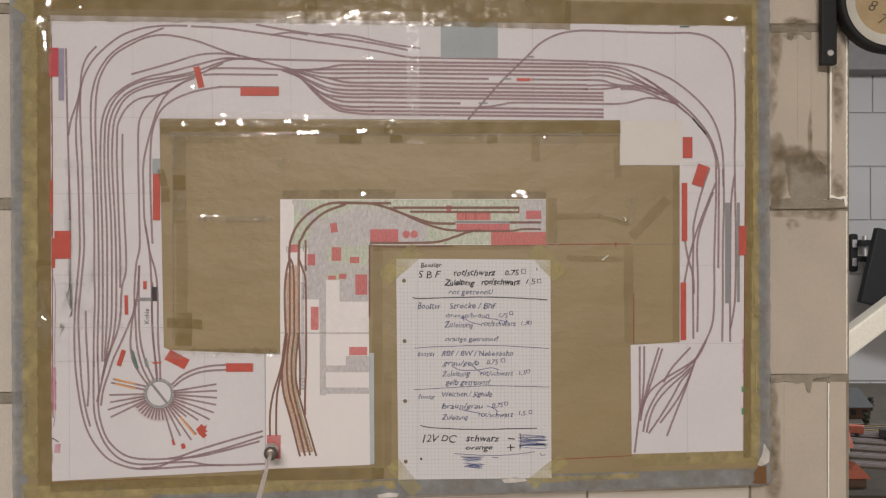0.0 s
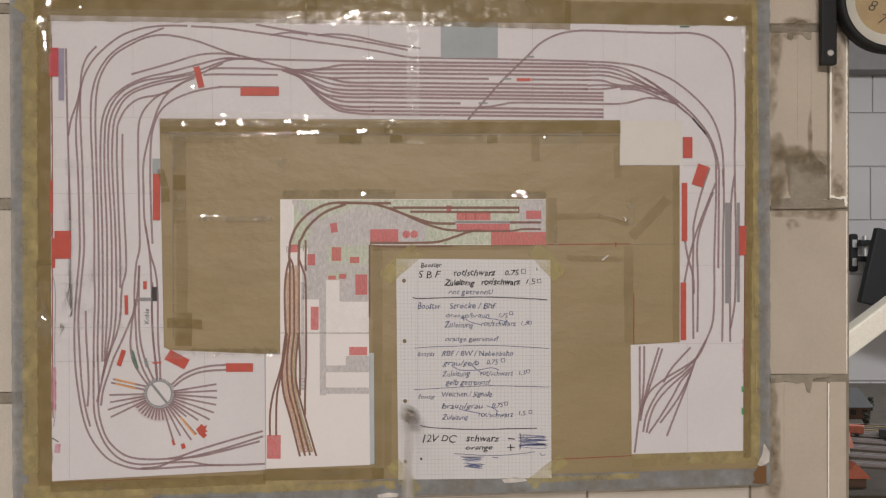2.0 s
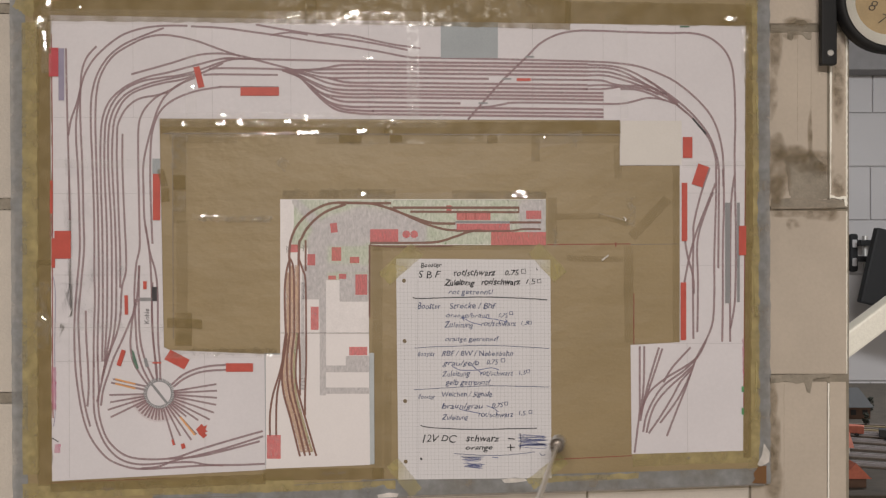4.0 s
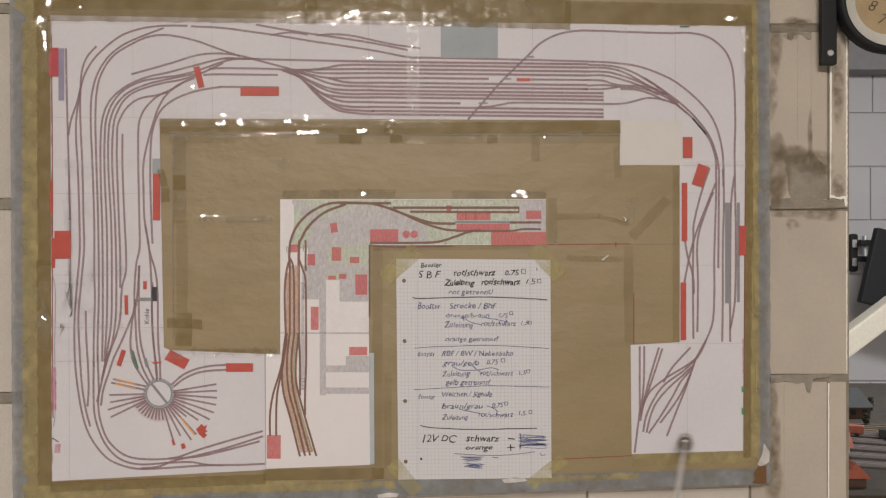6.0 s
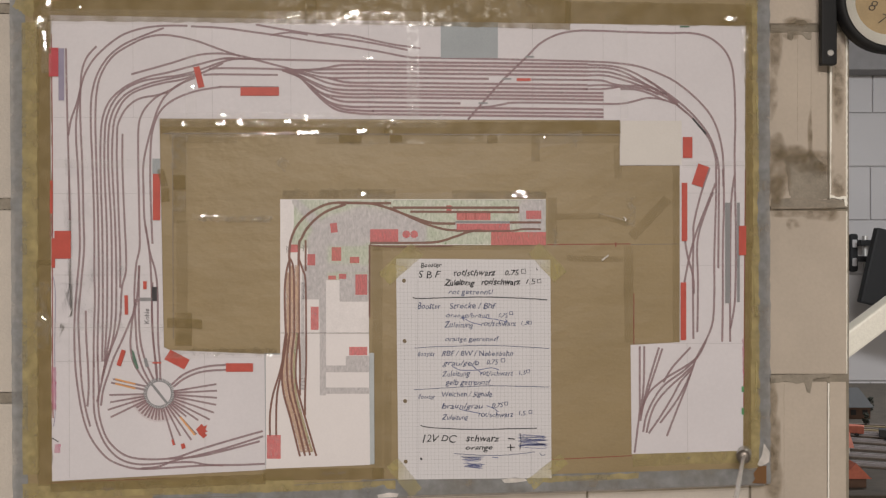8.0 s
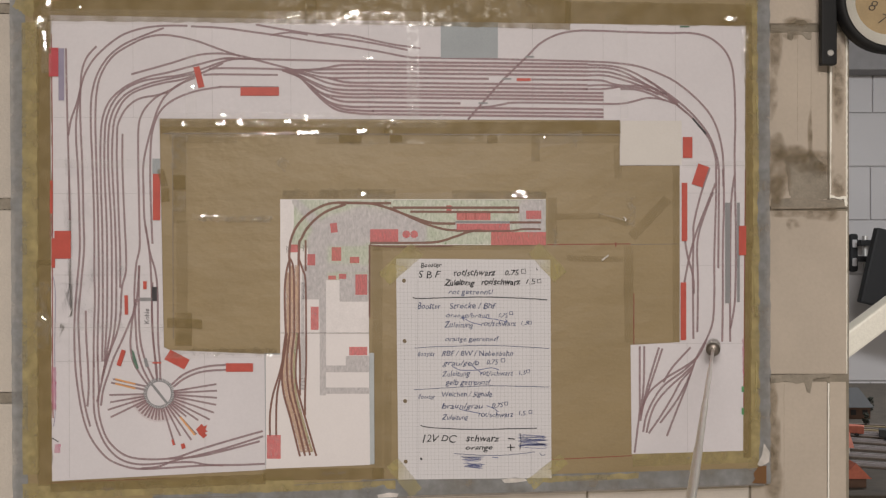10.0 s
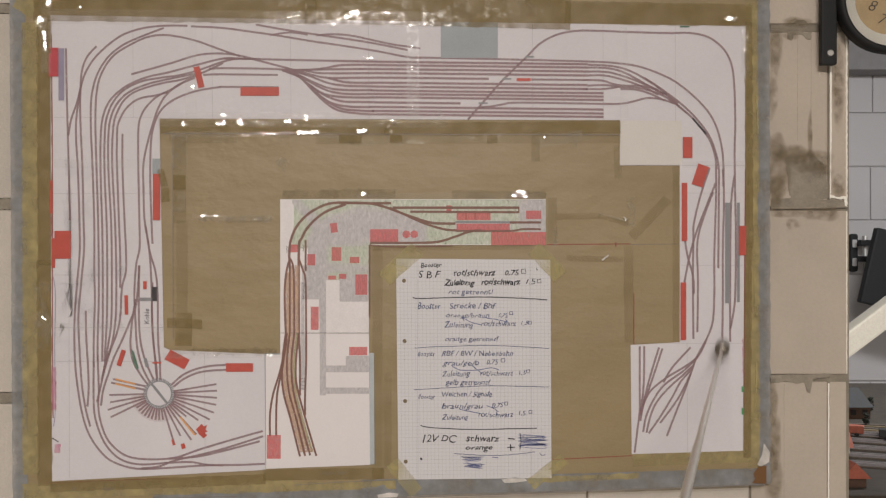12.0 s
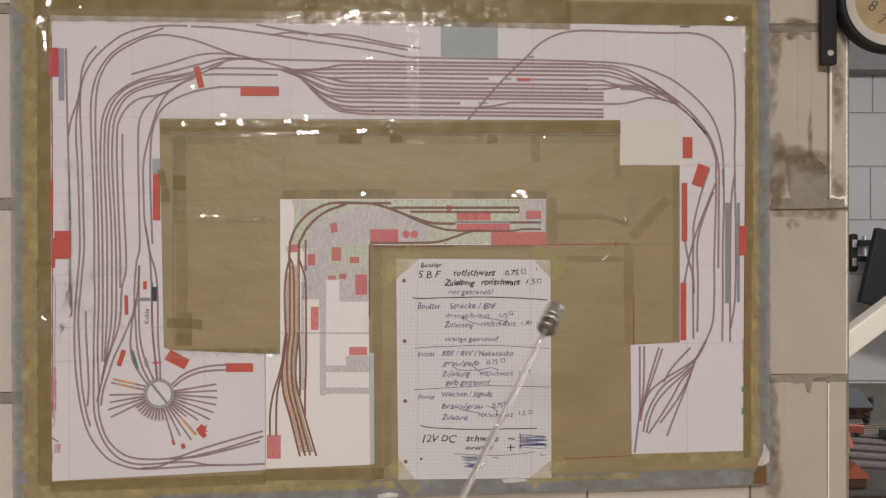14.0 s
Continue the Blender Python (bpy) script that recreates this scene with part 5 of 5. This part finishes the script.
# ---- beside the board ----
def far_wall():
    wall = tagged(new("wall_far", mesh_of(box(-3, 3.2, 3.11, 3.3, 0, 2.5), "wall_far", material("far_mortar", (0.47, 0.45, 0.45), 0.9))),
                  "grey-white painted block wall of the next room", "wall", kind="structure")
    for k in range(-8, 3):
        z0 = 1.880 + 0.2475 * k
        off = (0.21, 0.482, 0.235, 0.472)[k % 4]
        for j in range(-1, 5):
            x0 = 0.4 + off + 0.55 * j
            part("block", box(x0 + 0.003, x0 + 0.547, 3.1, 3.2, z0 + 0.003, min(z0 + 0.2445, 2.49), 0.004), FARWALL, wall)
    tagged(new("beam", mesh_of(box(0.7, 3.2, 2.95, 3.1, 2.30, 2.5, 0.005), "beam", material("concrete", (0.26, 0.25, 0.25), 0.9))),
           "grey concrete beam under the ceiling", "beam", kind="structure")
    return wall


far_wall()


def monitor_mount():
    m = thing("wall_monitor", "black flat monitor on a swivelling steel wall bracket", "monitor")
    def place(bm, x, y, z, rx=0, ry=0, rz=0):
        bm.transform(pose(x, y, z, rx, ry, rz))
        return bm
    plate = part("wall_plate", box(1.868, 1.905, 3.07, 3.1, 1.395, 1.57, 0.012), BLACK, m, "slotted black wall plate")
    for z in (1.44, 1.525):
        part("slot", box(1.876, 1.897, 3.066, 3.072, z - 0.018, z + 0.018, 0.003), FARWALL, plate)
    for z in (1.455, 1.528):
        part("arm", box(1.885, 2.15, 3.0, 3.045, z - 0.013, z + 0.013, 0.006), BLACK, m)
    part("hinge_post", turned([(0.012, 0), (0.012, 0.15)], 12), STEEL, m).location = (1.925, 3.05, 1.41)
    part("panel", place(box(0, 0.52, -0.03, 0.012, 0, 0.325, 0.008), 1.759, 2.75, 1.275, 0, 13, 0), BLACK, m)
    return m


monitor_mount()


def diagonal_tube():
    """A thick white painted rail that slants up past the end of the wall."""
    t = thing("white_rail", "thick white lacquered rail slanting past the wall end", "rail")
    a, b = Vector((0.557, 0.12, 1.333)), Vector((1.05, 0.12, 1.703))
    length = (b - a).length
    bm = box(-0.0162, 0.0162, -0.0162, 0.0162, 0, length, 0.004)
    bm.transform(Matrix.Translation(a) @ (b - a).to_track_quat("Z", "Y").to_matrix().to_4x4())
    part("rail_body", bm, material("white_lacquer", (0.93, 0.91, 0.82), 0.3, spots=0.05, bump=0.02), t)
    return t


diagonal_tube()


def hanging_clock():
    c = thing("wall_clock", "round clock with a black rim and tan face on a bracket", "clock")
    x, y, z, r = gx(1567), -0.012, gz(6), 93 * U
    def ringed(profile, n=64):
        bm = turned(profile, n)
        for f in [f for f in bm.faces if len(f.verts) > 4]:
            bm.faces.remove(f)
        bm.transform(pose(x, y, z, 90, 0, 0))
        return bm
    part("rim", ringed([(r * 0.87, 0.0), (r * 0.875, 0.010), (r * 0.90, 0.014), (r * 0.96, 0.014), (r, 0.010), (r, -0.004), (r * 0.86, -0.004)]), BLACK, c, smooth=True)
    part("inner_ring", ringed([(r * 0.88, 0.006), (r * 0.74, 0.000), (r * 0.60, -0.004)]), material("cream_ring", (0.62, 0.60, 0.54), 0.4), c, smooth=True)
    disc = turned([(r * 0.62, -0.008), (r * 0.62, -0.0035)], 48)
    disc.transform(pose(x, y, z, 90, 0, 0))
    part("face", disc, material("tan_dial", (0.42, 0.31, 0.17), 0.5, spots=0.2, scale=40), c)
    back = turned([(r * 0.97, -0.012), (r * 0.97, -0.0085)], 48)
    back.transform(pose(x, y, z, 90, 0, 0))
    part("back_plate", back, BLACK, c)
    for text, u, v in (("8", 1531, 20), ("7", 1549, 44)):
        lettering(c, text, u, u + 13, v, 20, BLACK_I, y + 0.0030, 0.2, 0.0, -0.02, -20, "numeral")
    bar = box(gx(1449), gx(1476), -0.012, 0.0, gz(117), gz(-90), 0.002)
    b = part("bracket_bar", bar, BLACK, c, "flat black steel bar")
    screw = turned([(0.0042, 0), (0.0042, 0.0022), (0.0030, 0.0030)], 14)
    screw.transform(pose(gx(1463.5), -0.012, gz(97), 90, 0, 0))
    part("screw", screw, STEEL, b)
    part("cross_arm", box(gx(1452), gx(1590), -0.008, 0.002, gz(-72), gz(-96), 0.002), BLACK, c)
    part("wall_stud", box(gx(1455), gx(1470), 0.0, 0.02, gz(-80), gz(-94), 0.001), BLACK, c)
    return c


hanging_clock()


def model_layout():
    """The edge of a model railway on its table in the next room."""
    t = thing("layout_table", "model railway table with dark scenery ground", "table")
    ground = material("scenery_ground", (0.05, 0.04, 0.03), 0.95, spots=0.4, scale=30, grain=0.15, bump=0.6, bump_scale=80)
    part("top", box(0.62, 1.9, 0.26, 1.55, 1.05, 1.10, 0.004), ground, t)
    for x in (0.68, 1.84):
        for y in (0.32, 1.49):
            part("leg", box(x - 0.03, x + 0.03, y - 0.03, y + 0.03, 0, 1.05, 0.003), material("pine", (0.4, 0.28, 0.16), 0.6), t)

    def house(name, label, x, y, w, d, h, rh, wall, roof, hip=0.0, turn=0, chimney=True):
        o = thing(name, label, "model house", group="model houses")
        m = pose(x, y, 1.10, 0, 0, turn)
        body = box(-w / 2, w / 2, -d / 2, d / 2, 0, h, 0.001)
        part("walls", body, wall, o)
        bm = bmesh.new()
        e = 0.006
        base = [bm.verts.new(p) for p in ((-w / 2 - e, -d / 2 - e, h), (w / 2 + e, -d / 2 - e, h), (w / 2 + e, d / 2 + e, h), (-w / 2 - e, d / 2 + e, h))]
        r0, r1 = bm.verts.new((-w / 2 - e + hip, 0, h + rh)), bm.verts.new((w / 2 + e - hip, 0, h + rh))
        for f in ((base[0], base[1], r1, r0), (base[2], base[3], r0, r1), (base[1], base[2], r1), (base[3], base[0], r0), (base[3], base[2], base[1], base[0])):
            bm.faces.new(f)
        bmesh.ops.recalc_face_normals(bm, faces=bm.faces[:])
        rf = part("roof", bm, roof, o)
        if chimney:
            part("chimney", box(-0.014, 0.014, -0.008, 0.008, h + rh * 0.6, h + rh + 0.010, 0.001), BLACK, rf)
            part("chimney_cap", box(-0.018, 0.018, -0.011, 0.011, h + rh + 0.010, h + rh + 0.014, 0.001), BLACK, rf)
        n = max(2, int(w / 0.025))
        for k in range(n):
            cx = -w / 2 + w * (k + 0.5) / n
            part("window", box(cx - 0.006, cx + 0.006, -d / 2 - 0.001, -d / 2 + 0.001, h * 0.35, h * 0.8), BLACK, o)
        o.matrix_basis = m
        return o

    brick = material("model_brick", (0.085, 0.045, 0.028), 0.8, spots=0.3, scale=120)
    slate = material("model_slate", (0.022, 0.022, 0.023), 0.7, spots=0.3, scale=90)
    tile = material("model_tiles", (0.36, 0.10, 0.06), 0.7, spots=0.3, scale=150)
    plaster = material("model_plaster", (0.65, 0.62, 0.58), 0.8)
    house("model_station", "model brick station with a dark slate hipped roof", 0.938, 0.98, 0.135, 0.06, 0.028, 0.042, brick, slate, 0.022)
    house("model_cottage", "model cottage with white walls and a red tiled roof", 0.757, 0.56, 0.046, 0.045, 0.020, 0.034, plaster, tile, 0.0, 0, False)
    house("model_cottage", "small model house with a red tiled gable roof", 0.690, 0.33, 0.044, 0.040, 0.016, 0.026, brick, tile, 0.0, 90, False)
    steel = material("model_rail", (0.28, 0.26, 0.27), 0.45, metal=0.3, spots=0.3, scale=80)
    sleeper = material("model_ballast", (0.12, 0.095, 0.08), 0.9, spots=0.4, scale=200, bump=0.6)
    for k in range(5):
        g = thing("model_track", "model railway track on dark ballast", "model track", group="model tracks")
        a, b = Vector((0.70, 0.83 - k * 0.085, 1.10)), Vector((1.55, 0.46 - k * 0.02 - k * 0.045, 1.10))
        d = (b - a).normalized()
        m = Matrix.Translation(a) @ Matrix.Rotation(math.atan2(d.y, d.x), 4, "Z")
        length = (b - a).length
        part("ballast", box(0, length, -0.016, 0.016, 0, 0.004, 0.001), sleeper, g)
        for s in (-1, 1):
            part("rail", box(0, length, s * 0.008 - 0.0012, s * 0.008 + 0.0012, 0.004, 0.008), steel, g)
        g.matrix_basis = m
    leaf = material("model_foliage", (0.02, 0.022, 0.014), 0.95, spots=0.4, scale=120, bump=0.8, bump_scale=150)
    for x, y, h in ((1.035, 1.02, 0.040), (1.075, 0.99, 0.034), (0.955, 0.86, 0.030), (1.00, 0.80, 0.026), (0.895, 0.84, 0.024)):
        tr = thing("model_tree", "small dark green model tree on the layout", "model tree", group="model trees")
        part("trunk", turned([(0.002, 0), (0.0012, h * 0.6)], 6), brick, tr)
        bm = bmesh.new()
        rng = random.Random(int(x * 1000))
        for k in range(60):
            a, q, f = rng.uniform(0, 6.28), rng.uniform(0, 1) ** 0.5, rng.uniform(0.25, 1)
            r = h * 0.34 * q * (1.1 - f * 0.7)
            m = pose(r * math.cos(a), r * math.sin(a), h * f, rng.uniform(0, 90), rng.uniform(0, 90), 0)
            bmesh.ops.create_icosphere(bm, subdivisions=1, radius=h * rng.uniform(0.05, 0.1), matrix=m)
        part("crown", bm, leaf, tr)
        tr.matrix_basis = pose(x, y, 1.10)
    field = material("model_meadow", (0.17, 0.13, 0.075), 0.95, spots=0.4, scale=60, bump=0.5)
    for k in range(6):
        g = thing("model_field", "narrow brown ploughed strip on the layout", "model field", group="model fields")
        part("strip", box(0, 0.30, -0.006, 0.006, 0, 0.003, 0.001), field if k % 2 else sleeper, g)
        g.matrix_basis = pose(0.87, 0.89 - 0.022 * k, 1.1005, 0, 0, -12 - 2 * k)
    for x, y, w, d, h, mat, label in ((0.85, 0.72, 0.07, 0.02, 0.022, tile, "small rust-red model wagon on the layout"),
                                      (0.93, 0.66, 0.07, 0.02, 0.022, slate, "small dark grey model wagon on the layout")):
        o = thing("model_wagon", label, "model wagon", group="model wagons")
        part("body", box(-w / 2, w / 2, -d / 2, d / 2, 0.006, h, 0.002), mat, o)
        for sx in (-1, 1):
            part("wheel_set", box(sx * w * 0.3 - 0.004, sx * w * 0.3 + 0.004, -d / 2, d / 2, 0, 0.008, 0.002), BLACK, o)
        o.matrix_basis = pose(x, y, 1.108, 0, 0, -24)


model_layout()


# ---- what moves ----
def motions():
    # seconds, tip on the grid, its depth, the rod's way on the grid, its lean
    rows = [
        (0.0, 481, 795, -0.006, 458, 0.17), (0.1, 475, 792, -0.006, 455, 0.17), (0.2, 481, 792, -0.006, 458, 0.17), (0.3, 503, 800, -0.02, 500, 0.17),
        (0.4, 550, 786, -0.02, 545, 0.17), (0.5, 604, 747, -0.02, 560, 0.17), (0.6, 613, 670, -0.02, 546, 0.17), (0.7, 569, 607, -0.02, 493, 0.17),
        (0.8, 499, 640, -0.02, 434, 0.17), (0.9, 454, 742, -0.02, 428, 0.17), (1.0, 478, 805, -0.02, 480, 0.17), (1.1, 548, 816, -0.003, 548, 0.3),
        (1.2, 609, 803, -0.003, 592, 0.25), (1.3, 641, 752, -0.011, 604, 0.8), (1.4, 643, 706, -0.011, 590, 1.2), (1.5, 635, 692, -0.011, 576, 1.2),
        (1.6, 637, 722, -0.011, 580, 1.0), (1.7, 647, 786, -0.003, 638, 0.17), (1.8, 737, 795, -0.02, 730, 0.17), (1.9, 772, 780, -0.02, 735, 0.17),
        (2.0, 725, 729, -0.02, 722, 0.17), (2.1, 625, 710, -0.02, 587, 0.17), (2.2, 555, 744, -0.02, 524, 0.17), (2.3, 546, 798, -0.02, 549, 0.17),
        (2.4, 600, 805, -0.02, 596, 0.17), (2.5, 638, 782, -0.02, 612, 0.17), (2.6, 607, 776, -0.02, 590, 0.17), (2.7, 537, 776, -0.02, 534, 0.17),
        (2.8, 519, 723, -0.02, 488, 0.17), (2.9, 616, 682, -0.02, 579, 0.17), (3.0, 707, 696, -0.02, 690, 0.17), (3.2, 747, 797, -0.02, 733, 0.17),
        (3.6, 860, 806, -0.05, 840, 0.17), (4.3, 1080, 745, -0.05, 1030, 0.17), (4.9, 1245, 665, -0.02, 1190, 0.17), (5.3, 1308, 622, -0.006, 1242, 0.17),
        (5.5, 1337, 636, -0.006, 1275, 0.17), (5.7, 1333, 700, -0.006, 1289, 0.17), (5.9, 1268, 770, -0.006, 1247, 0.17), (6.0, 1214, 778, -0.006, 1197, 0.17),
        (6.1, 1156, 759, -0.006, 1146, 0.17), (6.2, 1121, 729, -0.006, 1105, 0.17), (6.4, 1102, 644, -0.006, 1080, 0.17), (6.5, 1121, 625, -0.006, 1096, 0.17),
        (6.7, 1190, 604, -0.006, 1159, 0.17), (6.8, 1227, 607, -0.006, 1192, 0.17), (6.9, 1265, 610, -0.006, 1228, 0.17), (7.0, 1297, 613, -0.006, 1258, 0.17),
        (7.1, 1325, 625, -0.006, 1281, 0.17), (7.2, 1343, 636, -0.006, 1299, 0.17), (7.3, 1343, 664, -0.006, 1306, 0.17), (7.4, 1347, 695, -0.006, 1314, 0.17),
        (7.5, 1347, 725, -0.006, 1315, 0.17), (7.6, 1343, 751, -0.006, 1321, 0.17), (7.7, 1345, 770, -0.006, 1328, 0.17), (7.8, 1346, 783, -0.006, 1327, 0.17),
        (8.0, 1318, 801, -0.006, 1303, 0.17), (8.2, 1290, 820, -0.006, 1278, 0.17), (8.8, 1262, 790, -0.006, 1243, 0.17), (9.6, 1262, 660, -0.006, 1225, 0.17),
        (10.3, 1268, 585, -0.006, 1225, 0.17), (10.4, 1272, 580, -0.006, 1224, 0.17), (10.5, 1284, 582, -0.006, 1231, 0.17), (10.6, 1296, 593, -0.006, 1237, 0.17),
        (10.7, 1293, 612, -0.006, 1239, 0.17), (10.8, 1292, 634, -0.006, 1239, 0.17), (10.9, 1284, 660, -0.006, 1239, 0.17), (11.0, 1280, 687, -0.006, 1240, 0.17),
        (11.1, 1278, 728, -0.006, 1247, 0.17), (11.2, 1281, 770, -0.006, 1256, 0.17), (11.3, 1283, 780, -0.006, 1261, 0.17), (11.4, 1281, 756, -0.006, 1249, 0.17),
        (11.5, 1278, 700, -0.006, 1236, 0.17), (11.6, 1268, 625, -0.006, 1209, 0.17), (11.7, 1267, 584, -0.006, 1195, 0.17), (11.8, 1272, 560, -0.006, 1192, 0.17),
        (11.9, 1280, 565, -0.006, 1203, 0.17), (12.0, 1280, 611, -0.006, 1212, 0.17), (12.1, 1281, 666, -0.006, 1221, 0.17), (12.2, 1289, 695, -0.006, 1237, 0.17),
        (12.3, 1290, 704, -0.006, 1240, 0.17), (12.4, 1289, 662, -0.006, 1230, 0.17), (12.5, 1285, 590, -0.02, 1213, 0.2), (12.6, 1301, 424, -0.08, 1192, 0.35),
        (12.7, 1289, 291, -0.15, 1147, 0.45), (12.8, 1248, 182, -0.22, 1054, 0.6), (12.9, 1172, 101, -0.27, 950, 0.7), (13.0, 1087, 109, -0.31, 824, 0.78),
        (13.1, 1030, 202, -0.31, 768, 0.78), (13.2, 998, 331, -0.31, 764, 0.78), (13.3, 921, 408, -0.31, 731, 0.78), (13.4, 897, 456, -0.31, 735, 0.78),
        (13.5, 929, 493, -0.31, 776, 0.78), (13.6, 970, 513, -0.31, 808, 0.78), (13.7, 961, 521, -0.31, 800, 0.78), (13.8, 941, 521, -0.31, 784, 0.78),
        (13.9, 949, 529, -0.31, 792, 0.78), (14.0, 985, 545, -0.31, 818, 0.78),
    ]
    walk(POINTER, [(t, pointer_pose(u, v, y, u2, 882, lean)) for t, u, v, y, u2, lean in rows])
    # seconds, bend, twist, swing of the loose flap
    bends = ((0.0, 0, 0, 0), (0.9, 0, 0, 0), (1.0, 14, -39, -0.9), (1.1, 14, -53, -1.3), (1.2, 20, -29, -4.2), (1.3, 44, -17, -8.5), (1.4, 64, 0, -14.0), (1.5, 74, 2, -10.8), (1.6, 48, -17, -15.7), (1.7, 25, -35, -9.4), (1.8, 12, -39, -1.8), (1.9, 5, -16, -0.4),
             (2.0, 0, 0, 0), (14.0, 0, 0, 0))
    poses = [(t, flap_poses(*turns)) for t, *turns in bends]
    for piece, i, origin in STRIP_LIST:
        if i < 0:
            piece.matrix_basis = origin
        else:
            walk(piece, [(t, p[piece]) for t, p in poses])


motions()
